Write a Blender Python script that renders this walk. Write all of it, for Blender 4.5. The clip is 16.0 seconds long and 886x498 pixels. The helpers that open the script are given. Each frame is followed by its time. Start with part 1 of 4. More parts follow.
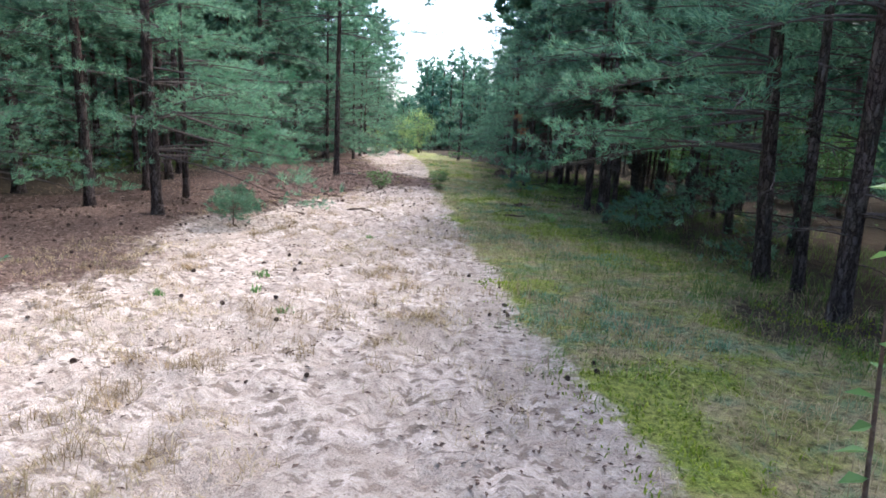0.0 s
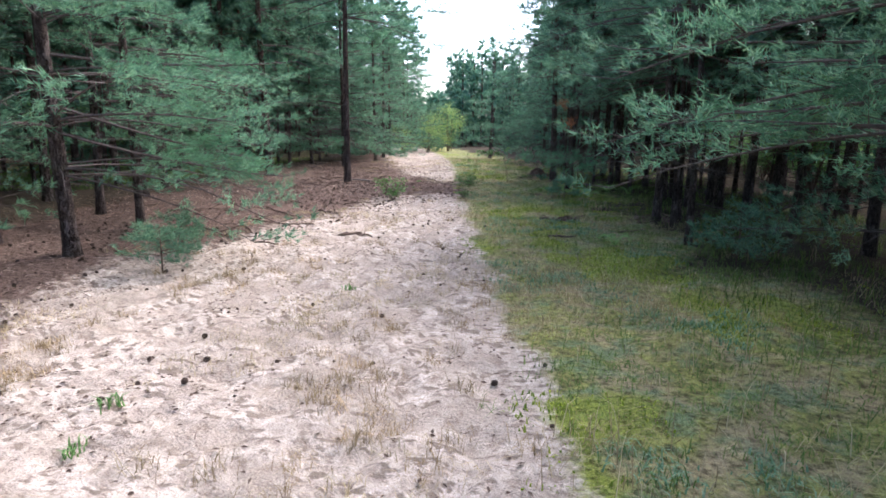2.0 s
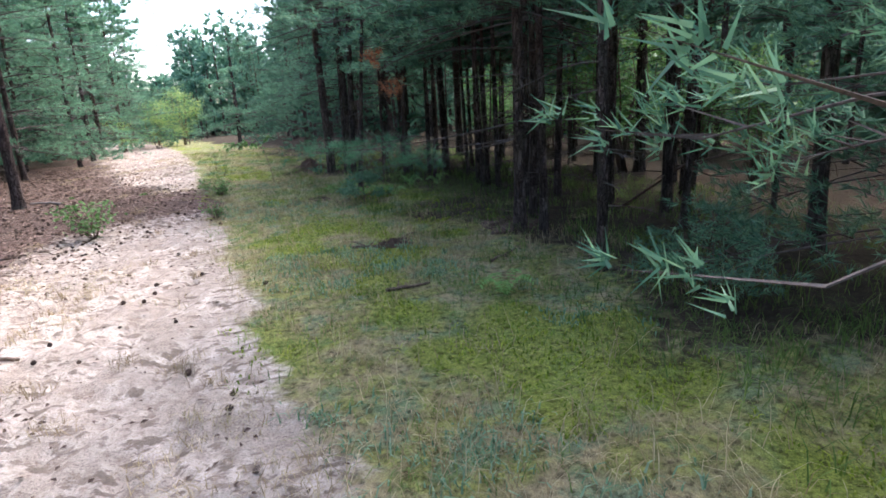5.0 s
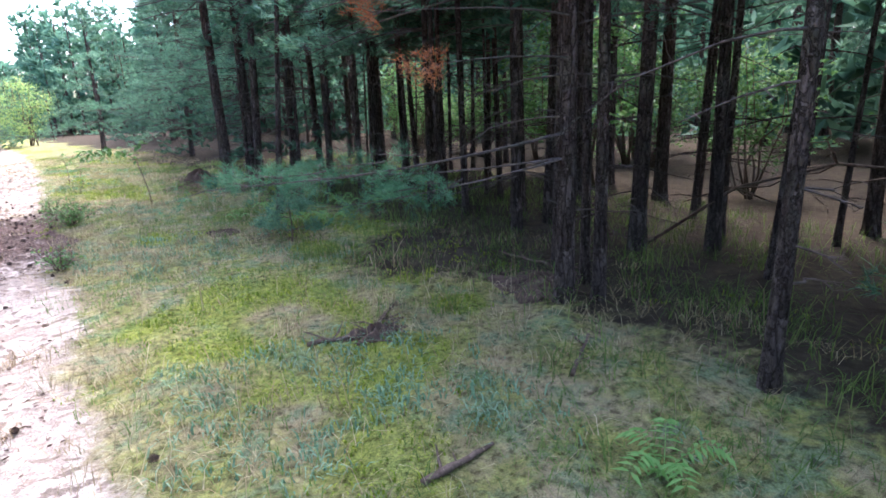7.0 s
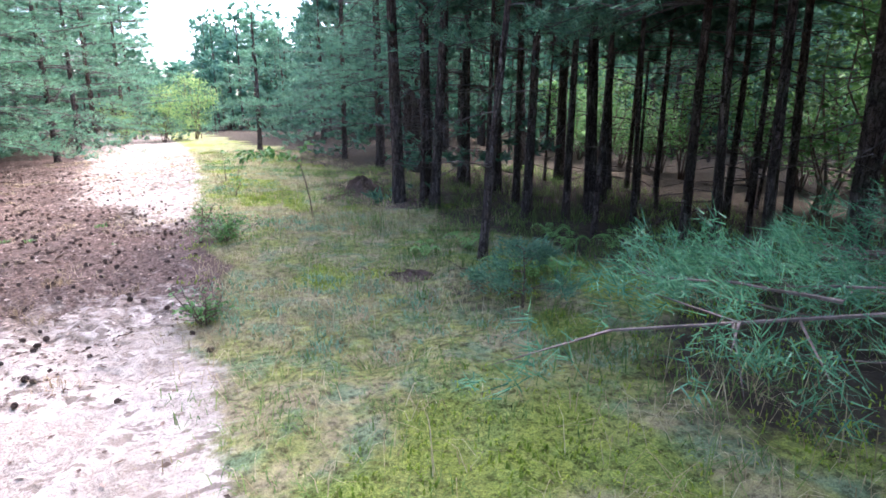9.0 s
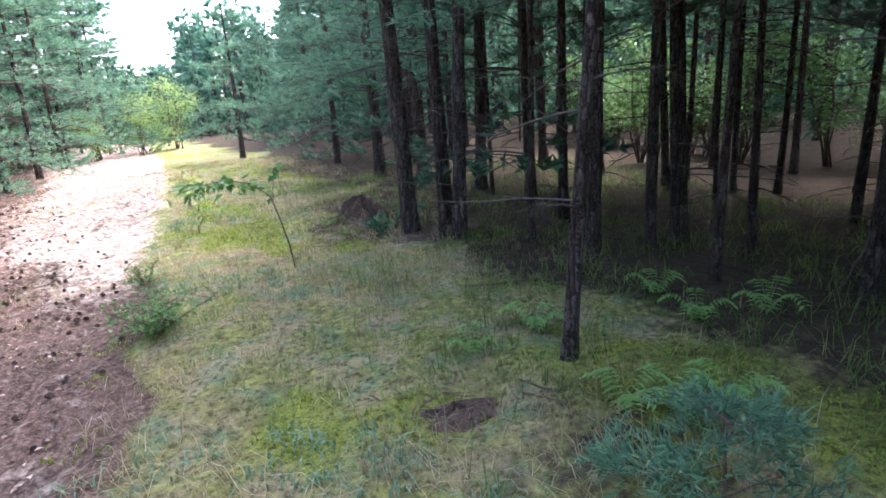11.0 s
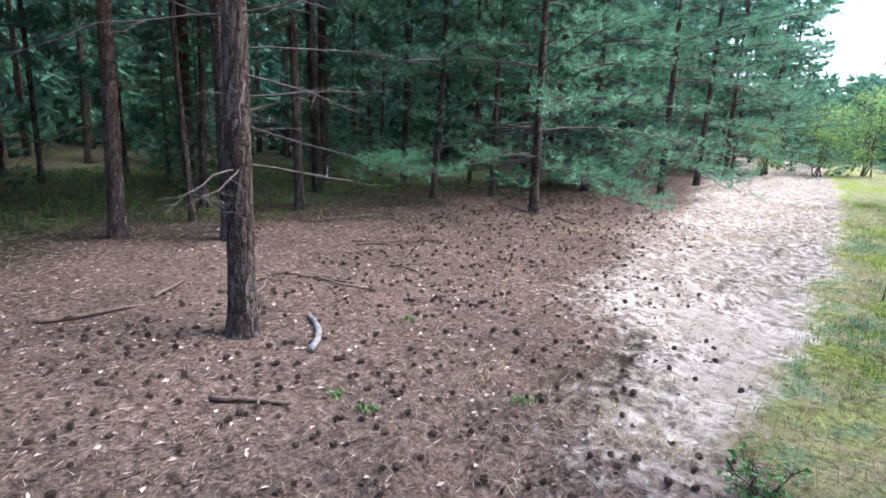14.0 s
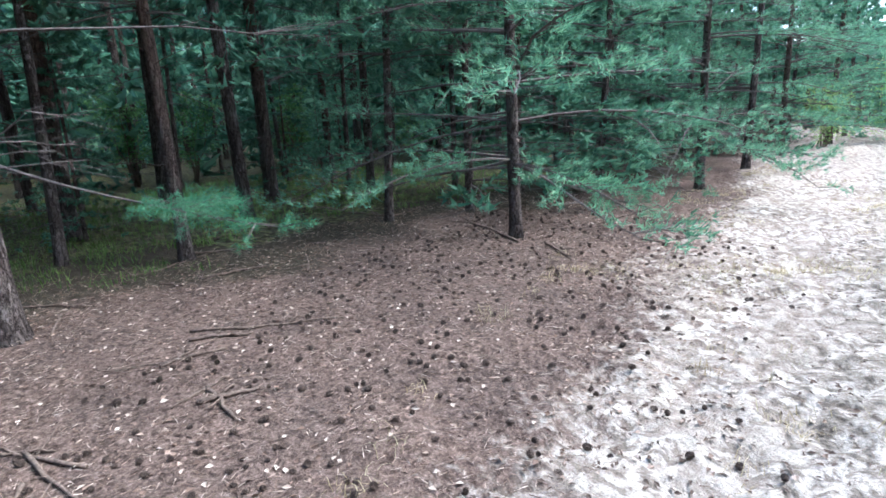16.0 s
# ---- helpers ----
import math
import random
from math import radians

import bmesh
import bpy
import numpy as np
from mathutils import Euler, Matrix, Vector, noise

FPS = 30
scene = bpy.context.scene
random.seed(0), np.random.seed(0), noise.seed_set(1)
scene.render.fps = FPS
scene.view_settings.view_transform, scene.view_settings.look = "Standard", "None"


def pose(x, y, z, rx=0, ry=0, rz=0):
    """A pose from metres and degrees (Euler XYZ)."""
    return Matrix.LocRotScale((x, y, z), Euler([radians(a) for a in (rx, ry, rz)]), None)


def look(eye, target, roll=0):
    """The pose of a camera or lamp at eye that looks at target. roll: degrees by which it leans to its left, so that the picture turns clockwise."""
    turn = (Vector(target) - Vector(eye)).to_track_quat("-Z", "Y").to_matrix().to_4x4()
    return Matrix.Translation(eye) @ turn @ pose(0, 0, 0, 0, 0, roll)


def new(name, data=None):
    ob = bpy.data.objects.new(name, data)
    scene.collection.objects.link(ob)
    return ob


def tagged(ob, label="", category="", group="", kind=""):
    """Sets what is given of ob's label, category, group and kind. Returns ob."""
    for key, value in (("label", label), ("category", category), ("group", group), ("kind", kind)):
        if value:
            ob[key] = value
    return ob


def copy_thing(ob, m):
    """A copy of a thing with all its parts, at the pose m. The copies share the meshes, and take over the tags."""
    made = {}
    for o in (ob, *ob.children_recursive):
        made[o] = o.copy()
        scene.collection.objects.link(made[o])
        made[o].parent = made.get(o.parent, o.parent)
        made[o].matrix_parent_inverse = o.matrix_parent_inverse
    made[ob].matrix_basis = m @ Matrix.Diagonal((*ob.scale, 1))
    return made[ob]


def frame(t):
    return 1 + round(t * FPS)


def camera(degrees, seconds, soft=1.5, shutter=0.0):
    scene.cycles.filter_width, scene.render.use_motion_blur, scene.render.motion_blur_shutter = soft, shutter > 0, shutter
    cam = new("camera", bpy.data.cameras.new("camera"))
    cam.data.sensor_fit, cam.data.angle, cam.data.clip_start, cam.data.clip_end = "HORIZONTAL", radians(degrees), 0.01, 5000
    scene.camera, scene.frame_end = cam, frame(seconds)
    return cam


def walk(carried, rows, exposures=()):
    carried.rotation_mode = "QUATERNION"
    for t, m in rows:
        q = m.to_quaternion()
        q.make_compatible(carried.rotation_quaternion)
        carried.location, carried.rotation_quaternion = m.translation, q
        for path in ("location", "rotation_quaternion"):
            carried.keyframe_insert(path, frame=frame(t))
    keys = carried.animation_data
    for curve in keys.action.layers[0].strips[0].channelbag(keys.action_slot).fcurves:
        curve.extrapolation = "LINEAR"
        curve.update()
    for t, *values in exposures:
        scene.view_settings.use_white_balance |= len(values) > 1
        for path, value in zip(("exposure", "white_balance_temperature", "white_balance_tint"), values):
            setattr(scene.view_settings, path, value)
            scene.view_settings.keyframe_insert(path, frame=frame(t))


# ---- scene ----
cam = camera(76.0, 16.0, soft=1.7)
PATH = [
    (0, (0.024, -0.050, 1.484), (-0.105, 4.850, 0.500), 2.82),
    (0.5, (0.139, 0.604, 1.493), (-0.023, 5.540, 0.709), 1.20),
    (1, (0.164, 1.338, 1.476), (-0.059, 6.254, 0.594), 0.96),
    (1.5, (0.166, 2.025, 1.492), (-0.048, 6.925, 0.522), 0.18),
    (2, (0.141, 2.747, 1.498), (-0.310, 7.620, 0.474), 0.50),
    (2.5, (0.063, 3.358, 1.455), (-0.684, 8.188, 0.399), 0.67),
    (3, (-0.017, 3.942, 1.482), (-1.289, 8.654, 0.394), -0.02),
    (3.5, (-0.055, 4.679, 1.513), (-0.769, 9.482, 0.324), -0.26),
    (4, (-0.109, 5.309, 1.553), (0.591, 10.103, 0.318), -3.59),
    (4.5, (-0.091, 6.000, 1.447), (0.983, 10.725, 0.212), -2.84),
    (4.7, (-0.061, 6.215, 1.452), (1.188, 10.898, 0.224), -2.99),
    (6.8, (0.030, 8.809, 1.527), (2.431, 13.009, 0.264), -2.13),
    (7, (0.045, 9.110, 1.497), (2.424, 13.319, 0.225), -2.21),
    (7.5, (0.082, 9.725, 1.502), (2.611, 13.831, 0.180), -2.00),
    (8, (0.056, 10.356, 1.494), (2.833, 14.320, 0.236), -2.65),
    (8.5, (-0.147, 10.984, 1.501), (2.109, 15.271, 0.265), -2.47),
    (9, (-0.113, 11.702, 1.432), (1.333, 16.340, 0.249), -0.06),
    (9.2, (-0.121, 11.991, 1.419), (1.286, 16.626, 0.180), 0.29),
    (11.3, (0.368, 14.343, 1.555), (1.684, 18.985, 0.245), -5.67),
    (11.5, (0.407, 14.571, 1.549), (1.492, 19.275, 0.248), -5.11),
    (12, (0.513, 14.933, 1.493), (1.021, 19.741, 0.221), -3.82),
    (12.5, (0.333, 15.467, 1.554), (0.263, 20.327, 0.381), -3.49),
    (13, (0.129, 15.974, 1.584), (-1.033, 20.704, 0.455), -1.03),
    (13.5, (-0.068, 16.565, 1.568), (-2.300, 20.897, 0.447), 1.68),
    (14, (-0.527, 17.339, 1.579), (-3.797, 20.954, 0.465), 2.13),
    (14.5, (-0.916, 18.043, 1.550), (-4.826, 21.000, 0.568), 3.96),
    (15, (-1.286, 18.794, 1.562), (-5.144, 21.792, 0.496), 1.40),
    (15.5, (-1.476, 19.466, 1.555), (-5.215, 22.591, 0.434), -1.73),
    (16, (-1.642, 20.328, 1.655), (-5.152, 23.679, 0.449), -2.78),
]
walk(cam, [(t, look(eye, target, roll)) for t, eye, target, roll in PATH], [
    (0.0, 2.2, 5700, 12), (2.5, 2.2, 5850, 14), (4.5, 2.4, 5900, 14), (7.0, 3.3, 5750, 20), (8.5, 3.4, 5600, 20), (9.2, 3.2, 5600, 20), (12.0, 3.25, 5950, 21),
    (13.0, 3.3, 5700, 18), (13.5, 2.95, 5500, 13), (14.5, 2.4, 5200, 6), (15.5, 2.65, 5000, 2), (16.0, 2.65, 5000, 2)])

# ---------------------------------------------------------------- light
SUN_AZ, SUN_EL = radians(42), radians(56)
world = bpy.data.worlds.new("world")
scene.world = world
world.use_nodes = True
wt = world.node_tree
sky = wt.nodes.new("ShaderNodeTexSky")
sky.sky_type = "NISHITA"
sky.sun_disc = False
sky.sun_elevation, sky.sun_rotation = SUN_EL, SUN_AZ
sky.air_density, sky.dust_density, sky.ozone_density = 1.0, 4.0, 0.6
wt.links.new(sky.outputs[0], wt.nodes["Background"].inputs[0])
wt.nodes["Background"].inputs[1].default_value = 0.15
sun_data = bpy.data.lights.new("sun", "SUN")
sun_data.energy, sun_data.angle, sun_data.color = 0.85, radians(20), (1.0, 0.97, 0.93)
sun = new("sun", sun_data)
sun.matrix_basis = look((60 * math.sin(SUN_AZ), 60 * math.cos(SUN_AZ), 60), (0, 0, 60 - 60 * math.tan(SUN_EL)))

RNG = np.random.default_rng(7)


# ---------------------------------------------------------------- materials
def material(name, rough=0.9, spec=0.2):
    m = bpy.data.materials.new(name)
    m.use_nodes = True
    b = m.node_tree.nodes["Principled BSDF"]
    b.inputs["Roughness"].default_value = rough
    b.inputs["Specular IOR Level"].default_value = spec
    return m, m.node_tree, b


def node(nt, kind, **values):
    n = nt.nodes.new(kind)
    for key, value in values.items():
        n.inputs[key.replace("_", " ")].default_value = value
    return n


def ramp(nt, source, stops):
    n = nt.nodes.new("ShaderNodeValToRGB")
    while len(n.color_ramp.elements) < len(stops):
        n.color_ramp.elements.new(0.5)
    for e, (at, col) in zip(n.color_ramp.elements, stops):
        e.position, e.color = at, (*col, 1) if len(col) == 3 else col
    nt.links.new(source, n.inputs[0])
    return n.outputs[0]


def blend(nt, fac, a, b, mode="MIX"):
    n = nt.nodes.new("ShaderNodeMix")
    n.data_type, n.blend_type = "RGBA", mode
    for sock, value in ((n.inputs[0], fac), (n.inputs[6], a), (n.inputs[7], b)):
        if hasattr(value, "is_linked"):
            nt.links.new(value, sock)
        else:
            sock.default_value = value if isinstance(value, (int, float)) else (*value, 1)
    return n.outputs[2]


def noise_tex(nt, scale, detail=4.0, rough=0.6, coord=None, stretch=None):
    n = node(nt, "ShaderNodeTexNoise", Scale=scale, Detail=detail, Roughness=rough)
    c = coord or nt.nodes.new("ShaderNodeTexCoord").outputs["Object"]
    if stretch:
        mp = nt.nodes.new("ShaderNodeMapping")
        mp.inputs["Scale"].default_value = stretch
        nt.links.new(c, mp.inputs[0])
        c = mp.outputs[0]
    nt.links.new(c, n.inputs["Vector"])
    return n.outputs["Fac"]


def bump(nt, b, height, strength, distance):
    n = nt.nodes.new("ShaderNodeBump")
    n.inputs["Strength"].default_value, n.inputs["Distance"].default_value = strength, distance
    nt.links.new(height, n.inputs["Height"])
    nt.links.new(n.outputs[0], b.inputs["Normal"])


def leafy(name, cols, translucent, rough=0.6, spec=0.25, patches=0.0):
    """Thin leaf, needle or blade: a colour for each piece, some light let through."""
    m, nt, b = material(name, rough, spec)
    geo = nt.nodes.new("ShaderNodeNewGeometry")
    k = len(cols) - 1
    col = ramp(nt, geo.outputs["Random Per Island"], [(i / k, c) for i, c in enumerate(cols)])
    if patches:
        n = noise_tex(nt, patches, 2.0, 0.5, geo.outputs["Position"])
        col = blend(nt, 1.0, col, ramp(nt, n, [(0.3, (0.62, 0.66, 0.62)), (0.7, (1.3, 1.25, 1.15))]), "MULTIPLY")
    nt.links.new(col, b.inputs["Base Color"])
    tr = nt.nodes.new("ShaderNodeBsdfTranslucent")
    nt.links.new(col, tr.inputs[0])
    mix = nt.nodes.new("ShaderNodeMixShader")
    mix.inputs[0].default_value = translucent
    nt.links.new(b.outputs[0], mix.inputs[1])
    nt.links.new(tr.outputs[0], mix.inputs[2])
    nt.links.new(mix.outputs[0], nt.nodes["Material Output"].inputs[0])
    return m


def bark_material():
    m, nt, b = material("pine_bark", 0.95, 0.1)
    tc = nt.nodes.new("ShaderNodeTexCoord").outputs["Object"]
    sep = nt.nodes.new("ShaderNodeSeparateXYZ")
    nt.links.new(tc, sep.inputs[0])
    info = nt.nodes.new("ShaderNodeObjectInfo")
    mp = nt.nodes.new("ShaderNodeMapping")
    mp.inputs["Scale"].default_value = (1, 1, 0.2)
    warp = noise_tex(nt, 11, 4, 0.7, tc)
    add = nt.nodes.new("ShaderNodeVectorMath")
    add.operation = "MULTIPLY_ADD"
    nt.links.new(warp, add.inputs[0])
    add.inputs[1].default_value = (0.16, 0.16, 0.6)
    nt.links.new(tc, add.inputs[2])
    nt.links.new(add.outputs[0], mp.inputs[0])
    plates, cells = nt.nodes.new("ShaderNodeTexVoronoi"), nt.nodes.new("ShaderNodeTexVoronoi")
    plates.feature = "DISTANCE_TO_EDGE"
    for v in (plates, cells):
        v.inputs["Scale"].default_value = 21
        nt.links.new(mp.outputs[0], v.inputs["Vector"])
    crack = ramp(nt, plates.outputs["Distance"], [(0.0, (0, 0, 0)), (0.04, (0.45, 0.45, 0.45)), (0.2, (1, 1, 1))])
    grain = noise_tex(nt, 55, 5, 0.75, tc, (1, 1, 0.25))
    low = ramp(nt, grain, [(0.3, (0.055, 0.042, 0.037)), (0.52, (0.12, 0.096, 0.087)), (0.75, (0.25, 0.212, 0.197))])
    tone = ramp(nt, cells.outputs["Color"], [(0.2, (0.55, 0.52, 0.5)), (0.8, (1.25, 1.22, 1.2))])
    low = blend(nt, 1.0, low, tone, "MULTIPLY")
    high = ramp(nt, grain, [(0.3, (0.08, 0.047, 0.034)), (0.7, (0.185, 0.11, 0.076))])
    up = nt.nodes.new("ShaderNodeMapRange")
    up.inputs["From Min"].default_value, up.inputs["From Max"].default_value = 0.4, 4.0
    nt.links.new(sep.outputs["Z"], up.inputs["Value"])
    red = nt.nodes.new("ShaderNodeMath")
    red.operation = "MULTIPLY"
    nt.links.new(up.outputs[0], red.inputs[0])
    nt.links.new(info.outputs["Random"], red.inputs[1])
    col = blend(nt, red.outputs[0], low, high)
    moss = ramp(nt, noise_tex(nt, 2.2, 3, 0.6, tc), [(0.52, (0, 0, 0)), (0.72, (0.5, 0.5, 0.5))])
    col = blend(nt, moss, col, (0.13, 0.14, 0.10))
    col = blend(nt, 1.0, col, ramp(nt, crack, [(0, (0.22, 0.19, 0.175)), (1, (1, 1, 1))]), "MULTIPLY")
    nt.links.new(col, b.inputs["Base Color"])
    h = blend(nt, 0.3, crack, grain)
    bump(nt, b, h, 1.0, 0.02)
    return m


def wood_material(name, dark, light):
    m, nt, b = material(name, 0.9, 0.15)
    g = noise_tex(nt, 30, 4, 0.7)
    nt.links.new(ramp(nt, g, [(0.3, dark), (0.7, light)]), b.inputs["Base Color"])
    bump(nt, b, g, 0.7, 0.008)
    return m


def ground_material():
    m, nt, b = material("forest_ground", 1.0, 0.05)
    at = nt.nodes.new("ShaderNodeAttribute")
    at.attribute_name = "zone"
    sep = nt.nodes.new("ShaderNodeSeparateColor")
    nt.links.new(at.outputs["Color"], sep.inputs[0])
    tc = nt.nodes.new("ShaderNodeTexCoord").outputs["Object"]
    fine, mid, big = (noise_tex(nt, s, d, 0.65, tc) for s, d in ((85, 4), (9, 5), (1.3, 4)))
    tiny = noise_tex(nt, 240, 2, 0.6, tc)
    needles = noise_tex(nt, 45, 4, 0.75, tc, (1, 0.75, 1))
    sand = ramp(nt, mid, [(0.25, (0.27, 0.215, 0.172)), (0.45, (0.45, 0.375, 0.31)), (0.7, (0.63, 0.55, 0.475))])
    sand = blend(nt, 1.0, sand, ramp(nt, fine, [(0.28, (0.55, 0.50, 0.47)), (0.45, (1, 1, 1))]), "MULTIPLY")
    crumbs = ramp(nt, noise_tex(nt, 28, 3, 0.75, tc), [(0.54, (0, 0, 0)), (0.64, (0.8, 0.8, 0.8))])
    sand = blend(nt, crumbs, sand, (0.29, 0.225, 0.17))
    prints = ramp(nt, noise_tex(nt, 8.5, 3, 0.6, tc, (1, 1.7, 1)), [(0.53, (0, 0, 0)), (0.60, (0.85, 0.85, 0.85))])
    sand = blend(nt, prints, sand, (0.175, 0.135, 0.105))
    worn = ramp(nt, noise_tex(nt, 1.7, 4, 0.65, tc), [(0.44, (0, 0, 0)), (0.60, (0.8, 0.8, 0.8))])
    sand = blend(nt, worn, sand, ramp(nt, fine, [(0.3, (0.20, 0.155, 0.12)), (0.6, (0.42, 0.345, 0.28))]))
    litter = ramp(nt, needles, [(0.3, (0.055, 0.038, 0.031)), (0.45, (0.115, 0.08, 0.065)), (0.6, (0.19, 0.137, 0.112)), (0.75, (0.33, 0.26, 0.22))])
    litter = blend(nt, 1.0, litter, ramp(nt, noise_tex(nt, 17, 4, 0.7, tc), [(0.36, (0.45, 0.43, 0.42)), (0.52, (1, 1, 1)), (0.68, (1.2, 1.2, 1.2))]), "MULTIPLY")
    litter = blend(nt, 1.0, litter, ramp(nt, big, [(0.3, (0.72, 0.72, 0.72)), (0.7, (1.15, 1.1, 1.05))]), "MULTIPLY")
    turf = ramp(nt, mid, [(0.25, (0.12, 0.105, 0.05)), (0.45, (0.21, 0.205, 0.08)), (0.6, (0.28, 0.295, 0.09)), (0.8, (0.40, 0.35, 0.21))])
    straw = ramp(nt, noise_tex(nt, 2.4, 4, 0.6, tc), [(0.45, (0, 0, 0)), (0.62, (0.8, 0.8, 0.8))])
    turf = blend(nt, straw, turf, (0.34, 0.275, 0.175))
    herbs = ramp(nt, noise_tex(nt, 3.1, 4, 0.65, tc), [(0.5, (0, 0, 0)), (0.62, (0.7, 0.7, 0.7))])
    turf = blend(nt, herbs, turf, ramp(nt, fine, [(0.3, (0.07, 0.115, 0.06)), (0.6, (0.19, 0.275, 0.16))]))
    moss_mask = ramp(nt, at.outputs["Alpha"], [(0.1, (0, 0, 0)), (0.7, (0.75, 0.75, 0.75))])
    turf = blend(nt, moss_mask, turf, ramp(nt, fine, [(0.3, (0.09, 0.125, 0.022)), (0.6, (0.26, 0.31, 0.05))]))
    turf = blend(nt, 1.0, turf, ramp(nt, tiny, [(0.3, (0.5, 0.5, 0.5)), (0.6, (1.12, 1.12, 1.12))]), "MULTIPLY")
    turf = blend(nt, 1.0, turf, ramp(nt, noise_tex(nt, 22, 4, 0.7, tc), [(0.36, (0.42, 0.40, 0.38)), (0.5, (1, 1, 1)), (0.66, (1.25, 1.22, 1.15))]), "MULTIPLY")
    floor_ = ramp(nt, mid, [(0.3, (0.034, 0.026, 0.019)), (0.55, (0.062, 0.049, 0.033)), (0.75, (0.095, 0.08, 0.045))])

    def soft_mask(socket, spread):
        s = nt.nodes.new("ShaderNodeMath")
        s.operation = "MULTIPLY_ADD"
        nt.links.new(mid, s.inputs[0])
        s.inputs[1].default_value, s.inputs[2].default_value = spread, -spread * 0.5
        t = nt.nodes.new("ShaderNodeMath")
        t.operation, t.use_clamp = "ADD", True
        nt.links.new(socket, t.inputs[0])
        nt.links.new(s.outputs[0], t.inputs[1])
        return ramp(nt, t.outputs[0], [(0.32, (0, 0, 0)), (0.68, (1, 1, 1))])

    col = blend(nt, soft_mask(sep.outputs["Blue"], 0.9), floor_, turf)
    col = blend(nt, soft_mask(sep.outputs["Green"], 0.9), col, litter)
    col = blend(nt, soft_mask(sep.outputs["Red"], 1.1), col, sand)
    nt.links.new(col, b.inputs["Base Color"])
    bump(nt, b, blend(nt, 0.78, fine, mid), 1.0, 0.07)
    return m


BARK = bark_material()
DEADWOOD = wood_material("dead_branch_wood", (0.055, 0.045, 0.04), (0.16, 0.13, 0.115))
GREYWOOD = wood_material("weathered_grey_wood", (0.09, 0.082, 0.078), (0.32, 0.30, 0.285))
STICKWOOD = wood_material("fallen_stick_wood", (0.06, 0.042, 0.033), (0.21, 0.15, 0.115))
CONE = wood_material("pine_cone_scales", (0.035, 0.025, 0.02), (0.12, 0.083, 0.064))
SOIL = wood_material("root_soil", (0.05, 0.034, 0.026), (0.15, 0.10, 0.075))
NEEDLE = leafy("pine_needles", [(0.065, 0.16, 0.11), (0.125, 0.27, 0.18), (0.19, 0.355, 0.22), (0.25, 0.42, 0.25)], 0.45, 0.5, 0.3, 1.1)
NEEDLE_FAR = leafy("pine_needles_far", [(0.055, 0.13, 0.09), (0.105, 0.215, 0.145), (0.16, 0.285, 0.175)], 0.4, 0.6, 0.2, 0.6)
BOUGH = leafy("bough_needles", [(0.04, 0.125, 0.07), (0.085, 0.225, 0.125), (0.145, 0.32, 0.175)], 0.4, 0.5, 0.3, 3.0)
RUSTY = leafy("dead_orange_needles", [(0.26, 0.10, 0.04), (0.38, 0.16, 0.07)], 0.25)
LEAF = leafy("broad_leaves", [(0.07, 0.165, 0.045), (0.125, 0.25, 0.068), (0.2, 0.325, 0.11)], 0.45, 0.45, 0.35)
BIRCH_LEAF = leafy("birch_leaves", [(0.17, 0.30, 0.08), (0.27, 0.40, 0.12), (0.38, 0.46, 0.17)], 0.5, 0.5, 0.3)
FERN = leafy("fern_fronds", [(0.15, 0.32, 0.08), (0.26, 0.45, 0.14)], 0.5)
STRAW = leafy("dry_grass", [(0.24, 0.185, 0.105), (0.38, 0.305, 0.19), (0.54, 0.465, 0.32)], 0.45, 0.8, 0.1, 1.5)
GRASS = leafy("green_grass", [(0.075, 0.14, 0.035), (0.13, 0.215, 0.055), (0.22, 0.295, 0.09)], 0.5, 0.7, 0.15, 1.5)
MOSS = leafy("moss_cushions", [(0.12, 0.18, 0.025), (0.22, 0.30, 0.04), (0.36, 0.41, 0.075)], 0.5, 0.9, 0.05, 2.0)
SAGE = leafy("grey_green_herbs", [(0.11, 0.205, 0.115), (0.19, 0.31, 0.18), (0.26, 0.37, 0.24)], 0.3, 0.8, 0.1)
LITTER = leafy("fallen_needles", [(0.07, 0.045, 0.034), (0.2, 0.13, 0.095), (0.33, 0.235, 0.18), (0.58, 0.47, 0.38)], 0.1, 0.8, 0.1)
TUFT = leafy("withered_grass", [(0.17, 0.12, 0.07), (0.29, 0.215, 0.13), (0.42, 0.33, 0.21)], 0.35, 0.85, 0.1, 2.5)
GROUND = ground_material()


# ---------------------------------------------------------------- geometry helpers
def unit(a):
    return a / np.maximum(np.linalg.norm(a, axis=-1, keepdims=True), 1e-9)


